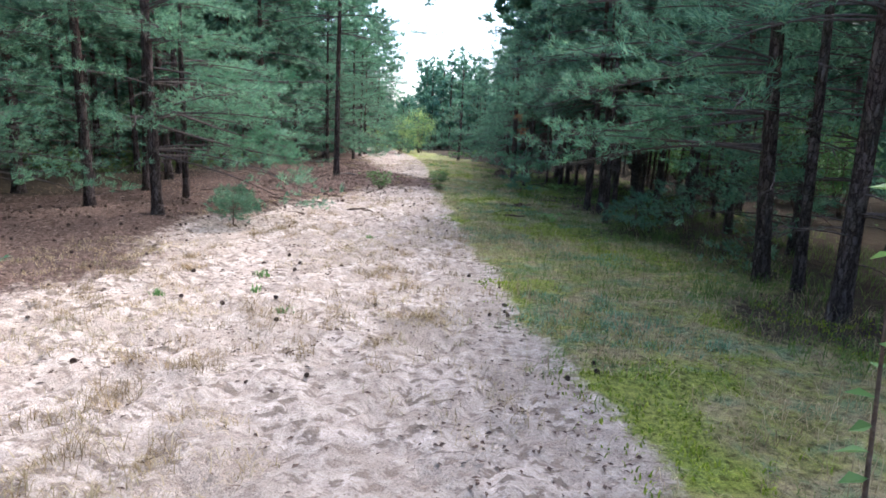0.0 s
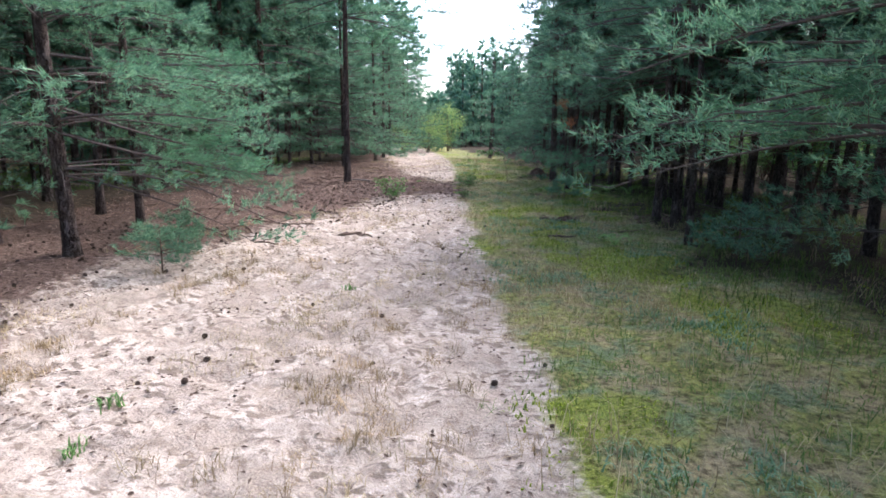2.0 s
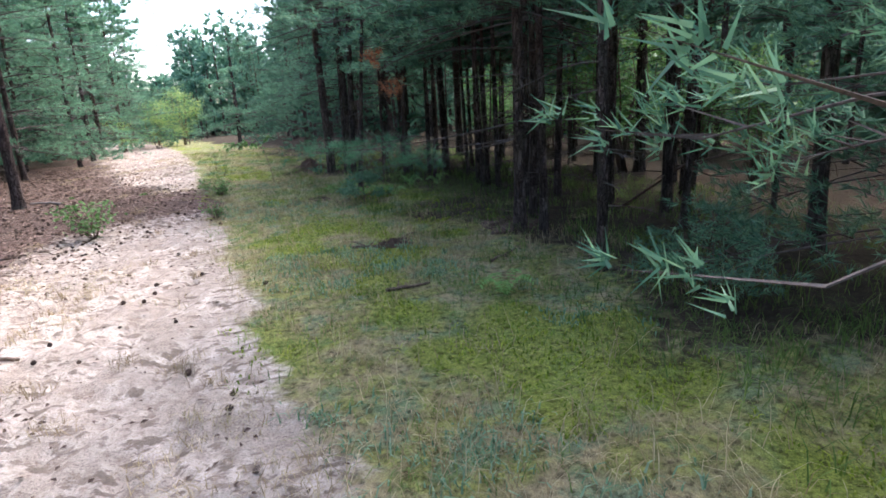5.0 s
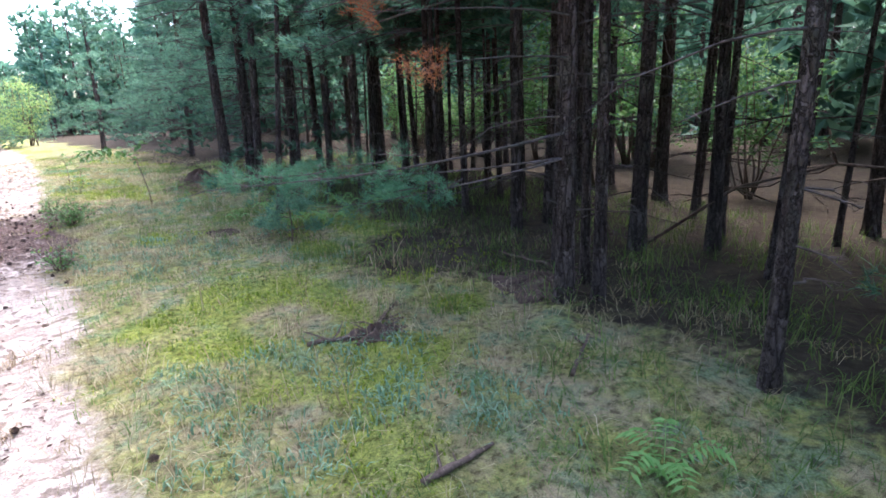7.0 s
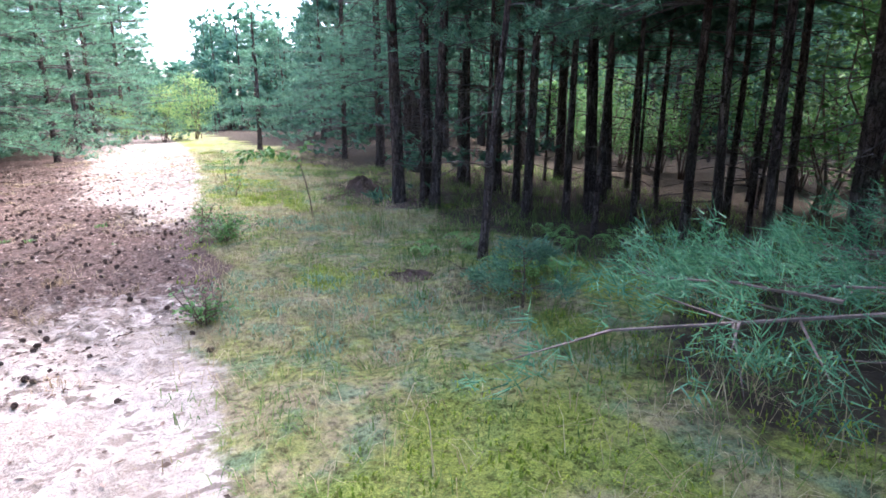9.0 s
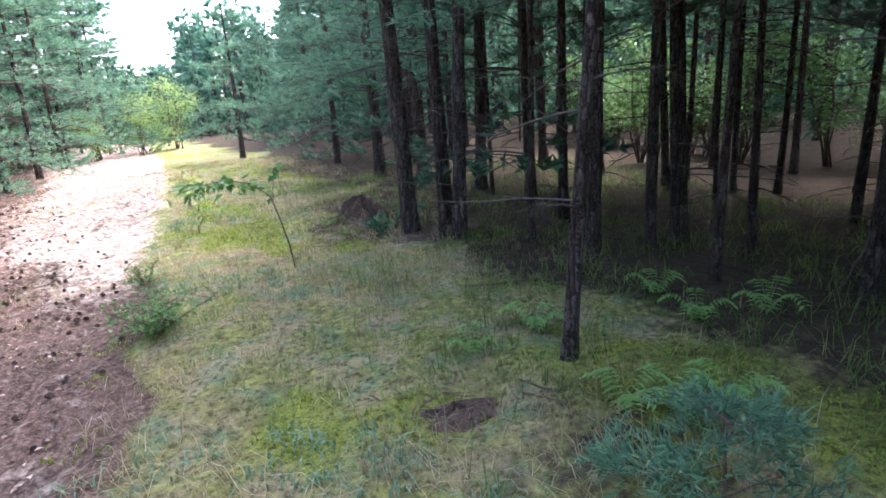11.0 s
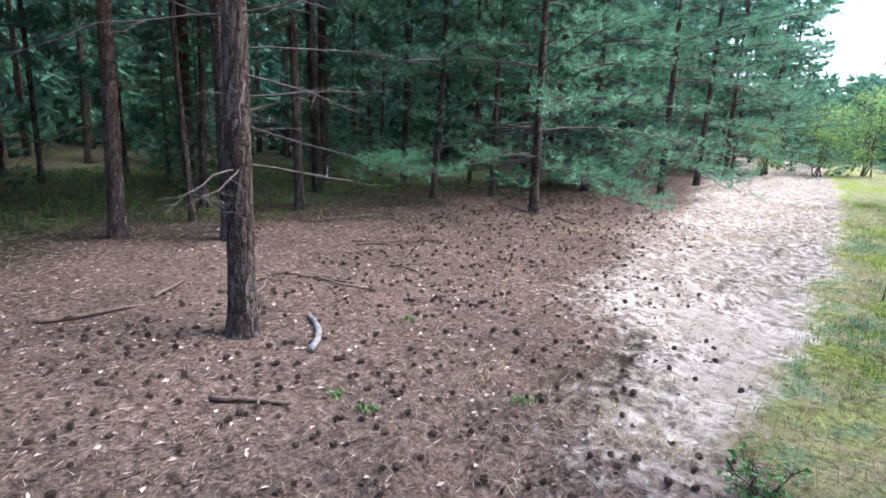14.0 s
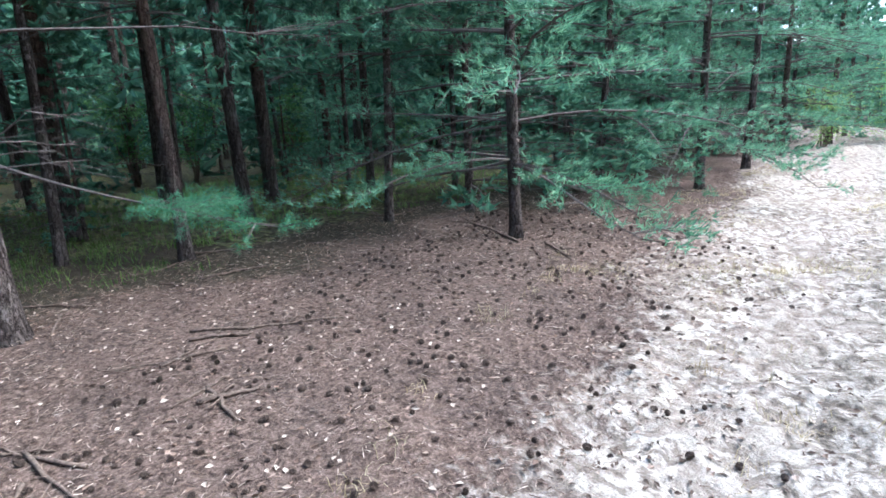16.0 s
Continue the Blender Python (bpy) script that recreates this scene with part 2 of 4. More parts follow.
class Geo:
    """Collects triangles for one mesh."""

    def __init__(self):
        self.v, self.f, self.n = [], [], 0

    def add(self, v, f):
        self.v.append(np.asarray(v, float))
        self.f.append(np.asarray(f, int) + self.n)
        self.n += len(v)

    def tube(self, pts, radii, sides=6, wobble=None):
        pts, radii = np.asarray(pts, float), np.asarray(radii, float)
        k = len(pts)
        t = unit(np.gradient(pts, axis=0))
        ref = np.where(np.abs(t[:, 2:3]) > 0.9, [[1.0, 0, 0]], [[0, 0, 1.0]])
        a = unit(np.cross(t, ref))
        b = np.cross(t, a)
        ang = np.linspace(0, 2 * np.pi, sides, endpoint=False)
        r = radii[:, None] * np.ones(sides)
        if wobble is not None:
            r = r * wobble
        v = pts[:, None] + r[..., None] * (np.cos(ang)[None, :, None] * a[:, None] + np.sin(ang)[None, :, None] * b[:, None])
        i, j = np.meshgrid(np.arange(k - 1), np.arange(sides), indexing="ij")
        p, q = i * sides + j, i * sides + (j + 1) % sides
        f = np.concatenate([np.stack([p, q, q + sides], -1).reshape(-1, 3), np.stack([p, q + sides, p + sides], -1).reshape(-1, 3)])
        cap = np.stack([np.full(sides - 2, (k - 1) * sides), (k - 1) * sides + np.arange(1, sides - 1), (k - 1) * sides + np.arange(2, sides)], -1)
        cap0 = np.stack([np.zeros(sides - 2, int), np.arange(2, sides), np.arange(1, sides - 1)], -1)
        self.add(v.reshape(-1, 3), np.concatenate([f, cap, cap0]))

    def sticks(self, a, b, radius):
        """Thin three-sided twigs from a to b."""
        a, b = np.asarray(a, float), np.asarray(b, float)
        m = len(a)
        d = unit(b - a)
        s = unit(np.cross(d, RNG.normal(size=(m, 3))))
        w = np.cross(d, s)
        ring = [a + radius * (math.cos(k) * s + math.sin(k) * w) for k in (0.0, 2.094, 4.189)]
        f = np.array([[0, 1, 3], [1, 2, 3], [2, 0, 3]])
        self.add(np.stack([*ring, b], 1).reshape(-1, 3), (f[None] + 4 * np.arange(m)[:, None, None]).reshape(-1, 3))

    def spikes(self, pos, way, n, length, width, spread):
        """n pointed slivers at each place, fanned about its direction."""
        pos, way = np.repeat(pos, n, 0), np.repeat(way, n, 0)
        m = len(pos)
        d = unit(way + spread * RNG.normal(size=(m, 3)))
        side = unit(np.cross(d, RNG.normal(size=(m, 3)))) * width / 2
        base = pos + RNG.normal(size=(m, 3)) * 0.012
        tip = base + d * (length * RNG.uniform(0.65, 1.2, (m, 1)))
        self.add(np.stack([base - side, base + side, tip], 1).reshape(-1, 3), np.arange(3 * m).reshape(-1, 3))

    def leaves(self, pos, way, normal, length, width):
        """A folded, pointed leaf at each place."""
        m = len(pos)
        way = unit(way)
        side = unit(np.cross(way, normal))
        up = np.cross(side, way)
        L = length * RNG.uniform(0.7, 1.2, (m, 1))
        W = width * RNG.uniform(0.75, 1.15, (m, 1)) / 2
        p0, mid_, tip = pos, pos + way * L * 0.5 - up * W * 0.25, pos + way * L - up * L * 0.12
        a, b = pos + way * L * 0.42 + side * W + up * W * 0.3, pos + way * L * 0.42 - side * W + up * W * 0.3
        v = np.stack([p0, a, tip, mid_, b], 1).reshape(-1, 3)
        f = np.array([[0, 1, 3], [1, 2, 3], [0, 3, 4], [3, 2, 4]])
        self.add(v, (f[None] + 5 * np.arange(m)[:, None, None]).reshape(-1, 3))

    def blades(self, pos, height, width, lean):
        """Bent grass blades."""
        m = len(pos)
        az = RNG.uniform(0, 2 * np.pi, m)
        out = np.stack([np.cos(az), np.sin(az), 0 * az], -1)
        h = (height * RNG.uniform(0.45, 1.2, m))[:, None]
        l = (lean * RNG.uniform(0.2, 1.3, m))[:, None] * h
        side = np.stack([-np.sin(az), np.cos(az), 0 * az], -1) * (width * RNG.uniform(0.7, 1.3, m))[:, None] / 2
        up = np.array([[0, 0, 1.0]])
        mid_ = pos + up * h * 0.62 + out * l * 0.3
        tip = pos + up * h * np.maximum(1 - 0.35 * l / h, 0.3) + out * l
        v = np.stack([pos - side, pos + side, mid_ - side * 0.7, mid_ + side * 0.7, tip], 1).reshape(-1, 3)
        f = np.array([[0, 1, 3], [0, 3, 2], [2, 3, 4]])
        self.add(v, (f[None] + 5 * np.arange(m)[:, None, None]).reshape(-1, 3))

    def mesh(self, name, mat, smooth=False, other=None, other_mat=None):
        first = sum(len(f) for f in self.f)
        if other is not None and other.v:
            self.add(np.concatenate(other.v), np.concatenate(other.f))
        me = bpy.data.meshes.new(name)
        if not self.v:
            self.add(np.zeros((3, 3)), [[0, 1, 2]])
        v, f = np.concatenate(self.v), np.concatenate(self.f)
        me.vertices.add(len(v))
        me.vertices.foreach_set("co", v.astype(np.float32).ravel())
        me.loops.add(3 * len(f))
        me.loops.foreach_set("vertex_index", f.astype(np.int32).ravel())
        me.polygons.add(len(f))
        me.polygons.foreach_set("loop_start", np.arange(0, 3 * len(f), 3, dtype=np.int32))
        me.polygons.foreach_set("use_smooth", np.full(len(f), smooth))
        me.update(calc_edges=True)
        me.materials.append(mat)
        if other_mat is not None:
            me.materials.append(other_mat)
            me.polygons.foreach_set("material_index", (np.arange(len(f)) >= first).astype(np.int32))
        return me


def part(name, geo, mat, parent, label="", smooth=False, kind="", other=None, other_mat=None):
    ob = new(name, geo.mesh(name, mat, smooth, other, other_mat))
    ob.parent = parent
    return tagged(ob, label, kind=kind)


def empty(name, x, y, z=0.0, rz=0.0):
    ob = new(name)
    ob.empty_display_size = 0.1
    ob.matrix_basis = pose(x, y, z, 0, 0, rz)
    return ob


# ---------------------------------------------------------------- ground
EDGE_Y = np.array([-6, 2.2, 3.6, 5.5, 7.4, 9.4, 12.4, 15.1, 18, 20.6, 24.5, 30, 37, 44, 60, 90.0])
RIGHT = np.array([1.6, 1.12, 0.74, 0.5, 0.28, 0.03, -0.3, -0.48, -0.8, -1.08, -1.3, -1.9, -3.0, -4.4, -7.2, -13])
LEFT_Y = np.array([-6, 5, 7, 9, 11, 12.5, 14.5, 16.5, 19.5, 21, 22.8, 24.6, 27.5, 31.5, 36, 44, 60, 90.0])
LEFT = np.array([-4.4, -4.0, -3.95, -3.8, -3.2, -2.8, -2.35, -2.1, -2.2, -2.6, -3.5, -4.1, -4.7, -5.6, -7.0, -8.6, -12, -18])


def right_edge(y):
    y = np.asarray(y, float)
    return np.interp(y, EDGE_Y, RIGHT) + 0.06 * np.sin(2.3 * y) + 0.05 * np.sin(5.1 * y + 1) + 0.03 * np.sin(11 * y)


def left_edge(y):
    return np.interp(y, LEFT_Y, LEFT)


def waves(x, y, seed, scale):
    """Smooth unevenness between about -1 and 1."""
    r = np.random.default_rng(seed)
    s = 0 * x
    for k in range(14):
        a, w = r.uniform(0, 2 * np.pi), scale * r.uniform(0.6, 1.9)
        s = s + np.sin((np.cos(a) * x + np.sin(a) * y) * w + r.uniform(0, 6.3))
    return s / 4.2


def height(x, y):
    sand = np.clip((right_edge(y) - x) / 0.5, 0, 1) * np.clip((x - left_edge(y)) / 0.8 + 1, 0, 1)
    z = 0.03 * waves(x, y, 1, 0.7) + 0.012 * waves(x, y, 2, 5.0)
    z = z + sand * (0.034 * np.minimum(waves(x, y, 3, 13.0), 0.45) + 0.028 * np.minimum(waves(x, y, 4, 26.0), 0.4)) - 0.012 * sand
    verge = np.clip((x - right_edge(y)) / 0.4, 0, 1)
    z = z + verge * (0.008 + 0.02 * waves(x, y, 5, 6.0))
    return z - 0.035 * np.clip(x - 3.5, 0, 8)


def axis_steps(lo, a, b, hi, fine, grow):
    mid_ = list(np.arange(a, b + 1e-6, fine))
    out, s = [], fine
    x = b
    while x < hi:
        s *= grow
        x += s
        out.append(min(x, hi))
    left, s, x = [], fine, a
    while x > lo:
        s *= grow
        x -= s
        left.append(max(x, lo))
    return np.array(left[::-1] + mid_ + out)


gx, gy = axis_steps(-400, -7.5, 4.5, 400, 0.075, 1.12), axis_steps(-300, 0.8, 27, 500, 0.075, 1.1)
GX, GY = np.meshgrid(gx, gy, indexing="xy")
fade = np.clip(1 - (np.hypot(GX, GY - 15) - 30) / 20, 0, 1)
GZ = height(GX, GY) * fade - 0.28 * (1 - fade)
nx, ny = len(gx), len(gy)
I, J = np.meshgrid(np.arange(nx - 1), np.arange(ny - 1), indexing="xy")
A = (J * nx + I).ravel()
ground_geo = Geo()
ground_geo.add(np.stack([GX, GY, GZ], -1).reshape(-1, 3), np.concatenate([np.stack([A, A + 1, A + nx + 1], -1), np.stack([A, A + nx + 1, A + nx], -1)]))
ground_mesh = ground_geo.mesh("ground", GROUND, True)


def moss_share(x, y):
    hollow = 0.9 * np.exp(-(((x - 1.6) / 0.75) ** 2) - ((y - 12.0) / 1.5) ** 2)
    return np.clip(1.3 * waves(x, y, 22, 1.7) - 0.45 + hollow + 0.9 * waves(x, y, 31, 5.5), 0, 1)


def zones(x, y):
    """Shares of sand, needle litter and turf."""
    n = 0.35 * waves(x, y, 8, 1.6)
    r, l = right_edge(y), left_edge(y)
    sand = np.clip((r - x) / 0.35 + 0.5, 0, 1) * np.clip((x - l) / 1.6 + 0.5 + 0.8 * n, 0, 1)
    bare = np.clip(1.35 - np.abs(y - 18.2) / 2.7, 0, 1) * np.clip((r + 0.25 - x) / 0.2, 0, 1)
    sand = sand * (1 - 0.75 * bare) * (1 - 0.42 * np.clip((y - 20.5) / 3, 0, 1))
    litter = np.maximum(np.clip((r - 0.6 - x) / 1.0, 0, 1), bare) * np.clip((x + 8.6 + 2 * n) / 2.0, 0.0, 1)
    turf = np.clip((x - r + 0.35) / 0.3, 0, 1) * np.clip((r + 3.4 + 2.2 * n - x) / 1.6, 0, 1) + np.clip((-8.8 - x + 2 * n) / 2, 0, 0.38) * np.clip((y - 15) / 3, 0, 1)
    return sand, litter, np.clip(turf, 0, 1)


zs = zones(GX.ravel(), GY.ravel())
zone_attr = ground_mesh.color_attributes.new("zone", "FLOAT_COLOR", "POINT")
zone_attr.data.foreach_set("color", np.stack([*zs, moss_share(GX.ravel(), GY.ravel())], -1).astype(np.float32).ravel())
ground = tagged(new("ground", ground_mesh), "sandy forest track with pine litter, moss and turf", "ground", kind="structure")


def on_ground(x, y):
    return height(np.asarray(x, float), np.asarray(y, float))


# ---------------------------------------------------------------- pine trees
def curve_points(p0, az, length, rise, sag, k=6, wiggle=0.03):
    s = np.linspace(0, 1, k)
    a = az + np.cumsum(RNG.normal(0, wiggle * 2.2, k))
    step = length / (k - 1)
    x = p0[0] + np.concatenate([[0], np.cumsum(np.cos(a[1:]) * step)])
    y = p0[1] + np.concatenate([[0], np.cumsum(np.sin(a[1:]) * step)])
    z = p0[2] + length * (rise * s - sag * s * s) + RNG.normal(0, wiggle * 0.3 * length / 2, k) * s
    return np.stack([x, y, z], -1)


def live_branch(wood, crown, p0, az, length, rise=0.15, sag=0.2, radius=0.018, first=0.3, twigs=12, per=5, n=10, nlen=0.09, nwid=0.012, droop=0.0, wiggle=0.03, longest=0.5):
    pts = curve_points(p0, az, length, rise, sag, 7, wiggle)
    wood.tube(pts, np.linspace(radius, radius * 0.25, 7), 5)
    u = np.concatenate([RNG.uniform(first, 1.0, twigs - 1), [1.0]])
    i = np.minimum((u * 6).astype(int), 5)
    p = pts[i] + (pts[i + 1] - pts[i]) * (u * 6 - i)[:, None]
    ta = az + np.where(u < 1, RNG.choice([-1, 1], twigs) * RNG.uniform(0.5, 1.25, twigs), RNG.normal(0, 0.2, twigs))
    tl = np.minimum(length * RNG.uniform(0.14, 0.34, twigs) * (1.25 - 0.55 * u) + 0.05, longest)
    d = np.stack([np.cos(ta), np.sin(ta), RNG.uniform(-0.1 - droop, 0.35 - 0.3 * droop, twigs)], -1)
    tip = p + d * tl[:, None]
    wood.sticks(p, tip, radius * 0.35)
    q = RNG.uniform(0.25, 1.0, (twigs, per, 1))
    q[:, -1] = 1.0
    pos = p[:, None] + (tip - p)[:, None] * q + RNG.normal(0, 0.03, (twigs, per, 3))
    crown.spikes(pos.reshape(-1, 3), np.repeat(d + [0, 0, 0.35], per, 0), n, nlen, nwid, 0.62)


def dead_branch(wood, p0, az, length, rise, radius=0.012, subs=3):
    pts = curve_points(p0, az, length, rise, RNG.uniform(0.0, 0.35), 6, 0.13)
    wood.tube(pts, np.linspace(radius, 0.003, 6), 4)
    for k in range(subs):
        i = RNG.integers(2, 5)
        a = az + RNG.choice([-1, 1]) * RNG.uniform(0.4, 1.2)
        l = length * RNG.uniform(0.15, 0.4)
        e = pts[i] + l * np.array([np.cos(a), np.sin(a), RNG.uniform(-0.4, 0.3)])
        wood.tube([pts[i], (pts[i] + e) / 2 + RNG.normal(0, 0.02, 3), e], [radius * 0.4, radius * 0.3, 0.002], 3)


def trunk_line(h, lean=(0, 0), bend=0.05):
    k = 12
    s = np.linspace(0, 1, k)
    b = RNG.normal(0, bend, 2)
    x = lean[0] * h * s + b[0] * np.sin(s * 4.0) * h * 0.1
    y = lean[1] * h * s + b[1] * np.sin(s * 3.3) * h * 0.1
    return np.stack([x, y, h * s - 0.16 * (1 - s)], -1)


def pine(name, diam, h, low, face=None, detail=1.0, lean=(0, 0), fine_bark=False, dead=10, far=False, reach=1.0, thick=1.0):
    """A Scots pine at its own origin. low: height of the first live branches; face: the side on which they start so low, None for all round."""
    tree = new(name)
    tree.empty_display_size = 0.2
    trunk, wood, crown = Geo(), Geo(), Geo()
    line = trunk_line(h, lean)
    s = np.linspace(0, 1, len(line))
    if fine_bark:
        k, sides = 90, 44
        u = np.concatenate([np.linspace(0, 0.45, 70), np.linspace(0.46, 1, 20)])
        pts = np.stack([np.interp(u, s, line[:, c]) for c in range(3)], -1)
        ang = np.linspace(0, 2 * np.pi, sides, endpoint=False)
        zz, aa = pts[:, 2:3] * np.ones((1, sides)), ang[None, :] * np.ones((k, 1))
        ridge = np.abs(np.sin(aa * 5.5 + 1.6 * np.sin(zz * 5.1) + 0.9 * np.sin(zz * 11.7 + aa))) ** 0.5
        cross_ = np.abs(np.sin(zz * 15 + 2.2 * np.sin(aa * 3) + 1.5 * np.sin(aa * 7 + zz * 3))) ** 0.4
        wob = 0.90 + 0.10 * ridge * (0.55 + 0.45 * cross_) + RNG.normal(0, 0.012, (k, sides))
        rad = diam / 2 * ((1 - 0.85 * u) + 0.35 * np.exp(-pts[:, 2] / 0.14))
        trunk.tube(pts, rad, sides, wob)
    else:
        sides = 8 if far else 12
        u = np.concatenate([[0, 0.012, 0.03], np.linspace(0.06, 1, 9 if far else 22)])
        pts = np.stack([np.interp(u, s, line[:, c]) for c in range(3)], -1)
        rad = diam / 2 * ((1 - 0.85 * u) + 0.35 * np.exp(-np.maximum(pts[:, 2], 0) / 0.12))
        trunk.tube(pts, rad, sides, 1 + RNG.normal(0, 0.03, (len(u), sides)))

    def at_height(z):
        return np.array([np.interp(z, line[:, 2], line[:, 0]), np.interp(z, line[:, 2], line[:, 1]), z])

    full = max(low, 3.0) if face is not None else low
    for k in range(dead):
        z = RNG.uniform(0.5, max(full, 1.2) + 0.6)
        snag = trunk if far else Geo()
        dead_branch(snag, at_height(z), RNG.uniform(0, 2 * np.pi), RNG.uniform(0.3, 1.3) * (0.6 + diam * 2), RNG.uniform(-0.2, 0.25), 0.0075, 1 if far else 4)
        if not far:
            part("dead_branch", snag, DEADWOOD, tree)
    nd = dict(n=6, nlen=0.17, nwid=0.058) if far else dict(n=int(8 * detail), nlen=0.095, nwid=0.0105)
    z = low
    while z < h - 0.25:
        share = 1 - (z - low) / max(h - low, 0.1)
        longest = reach * (0.35 + 1.75 * share ** 0.75) * min(1.0, 0.35 + (z + 0.8) / 2.4)
        for k in range(4 if far else 5):
            az = RNG.uniform(0, 2 * np.pi)
            if z < full and face is not None:
                az = face + RNG.normal(0, 0.65)
            L = longest * RNG.uniform(0.6, 1.1)
            if face is not None and z > 3.2 and math.cos(az - face) > 0.2:
                L *= 0.6
            rise = 0.05 + 0.5 * (1 - share)
            # High needles, mostly out of view, are oversized to thicken the shade below.
            upper = z > 5.2
            live_branch(wood, crown, at_height(z + RNG.uniform(-0.08, 0.08)), az, L, rise + RNG.normal(0, 0.08), RNG.uniform(0.05, 0.3),
                        0.005 + 0.0045 * L, 0.25, 5 if far else int(thick * (7 if upper else 11)), 4 if far else (4 if upper else 6),
                        **(dict(n=7, nlen=0.3, nwid=0.17) if far and face is None and z > 4.4 else nd if far or not upper else dict(n=7, nlen=0.17, nwid=0.055)))
        z += RNG.uniform(0.5, 0.72) if far else RNG.uniform(0.42, 0.58)
    part("trunk", trunk, BARK, tree, smooth=True)
    part("crown", crown, NEEDLE_FAR if far else NEEDLE, tree, "blue-green needle crown", other=wood, other_mat=DEADWOOD)
    return tree


def plant(tree, x, y, label, group):
    tree.matrix_basis = pose(x, y, float(on_ground(x, y)) - 0.01)
    return tagged(tree, label, "pine tree", group)


placed = []


def toward_path(x, y):
    return 0.0 if x < -1.5 and x < right_edge(y) else math.pi


# x, y, trunk diameter, height of the lowest live branches (over 4: bare)
LEFT_PINES = [
    (-4.85, 8.9, 0.18, 1.0), (-5.55, 11.3, 0.13, 1.1), (-11.0, 12.3, 0.23, 1.6), (-7.4, 6.6, 0.19, 0.9), (-8.6, 9.4, 0.16, 1.0),
    (-6.9, 12.2, 0.15, 1.4), (-7.6, 14.6, 0.2, 1.5), (-4.24, 19.28, 0.205, 4.6), (-7.2, 20.75, 0.26, 4.0), (-6.15, 25.95, 0.17, 0.95),
    (-7.28, 29.83, 0.15, 0.9), (-9.08, 18.44, 0.16, 3.4), (-11.19, 17.22, 0.2, 3.5), (-10.01, 20.38, 0.13, 3.6), (-8.81, 20.97, 0.11, 3.2),
    (-9.9, 21.63, 0.15, 3.4), (-12.91, 23.95, 0.28, 3.6), (-12.25, 25.75, 0.29, 3.8), (-5.95, 31.22, 0.17, 0.8), (-6.18, 34.35, 0.18, 0.8),
    (-6.47, 37.89, 0.18, 0.85), (-6.3, 42.19, 0.2, 0.85),
]
RIGHT_PINES = [
    (3.55, 6.42, 0.18, 1.5), (3.68, 5.95, 0.12, 3.2), (3.42, 4.87, 0.17, 2.6), (2.72, 12.08, 0.14, 2.6), (2.97, 11.98, 0.1, 4.2),
    (3.25, 12.76, 0.1, 2.4), (4.45, 12.95, 0.17, 3.6), (3.83, 14.1, 0.12, 2.6), (4.56, 11.66, 0.08, 3.0), (4.59, 14.49, 0.12, 3.0),
    (4.01, 15.45, 0.1, 2.8), (4.65, 15.14, 0.2, 3.2), (4.12, 16.61, 0.11, 2.5), (4.14, 18.5, 0.17, 2.5), (5.1, 12.55, 0.14, 3.0),
    (1.86, 20.3, 0.2, 3.4), (2.13, 19.98, 0.08, 4.3), (2.25, 19.75, 0.16, 3.2), (2.4, 20.6, 0.19, 3.2), (3.24, 18.65, 0.14, 3.0),
    (3.7, 18.4, 0.11, 3.2), (3.14, 12.3, 0.08, 4.2), (2.76, 10.58, 0.095, 3.0),
]
RIGHT_PINES_BEYOND = [
    (3.96, 15.98, 0.1, 3.4), (5.18, 16.29, 0.1, 3.4), (6.27, 15.8, 0.24, 3.2), (2.88, 19.25, 0.08, 4.2), (4.14, 16.19, 0.09, 4.2),
    (3.75, 20.1, 0.13, 3.2), (3.81, 23.0, 0.2, 2.2), (2.7, 26.0, 0.25, 1.8), (3.4, 25.1, 0.25, 2.2), (-0.25, 34.6, 0.19, 1.25),
    (2.3, 29.8, 0.17, 1.1), (3.9, 27.8, 0.3, 1.8), (5.1, 8.6, 0.14, 0.5), (5.6, 8.1, 0.16, 1.3), (4.9, 10.3, 0.15, 2.4),
]
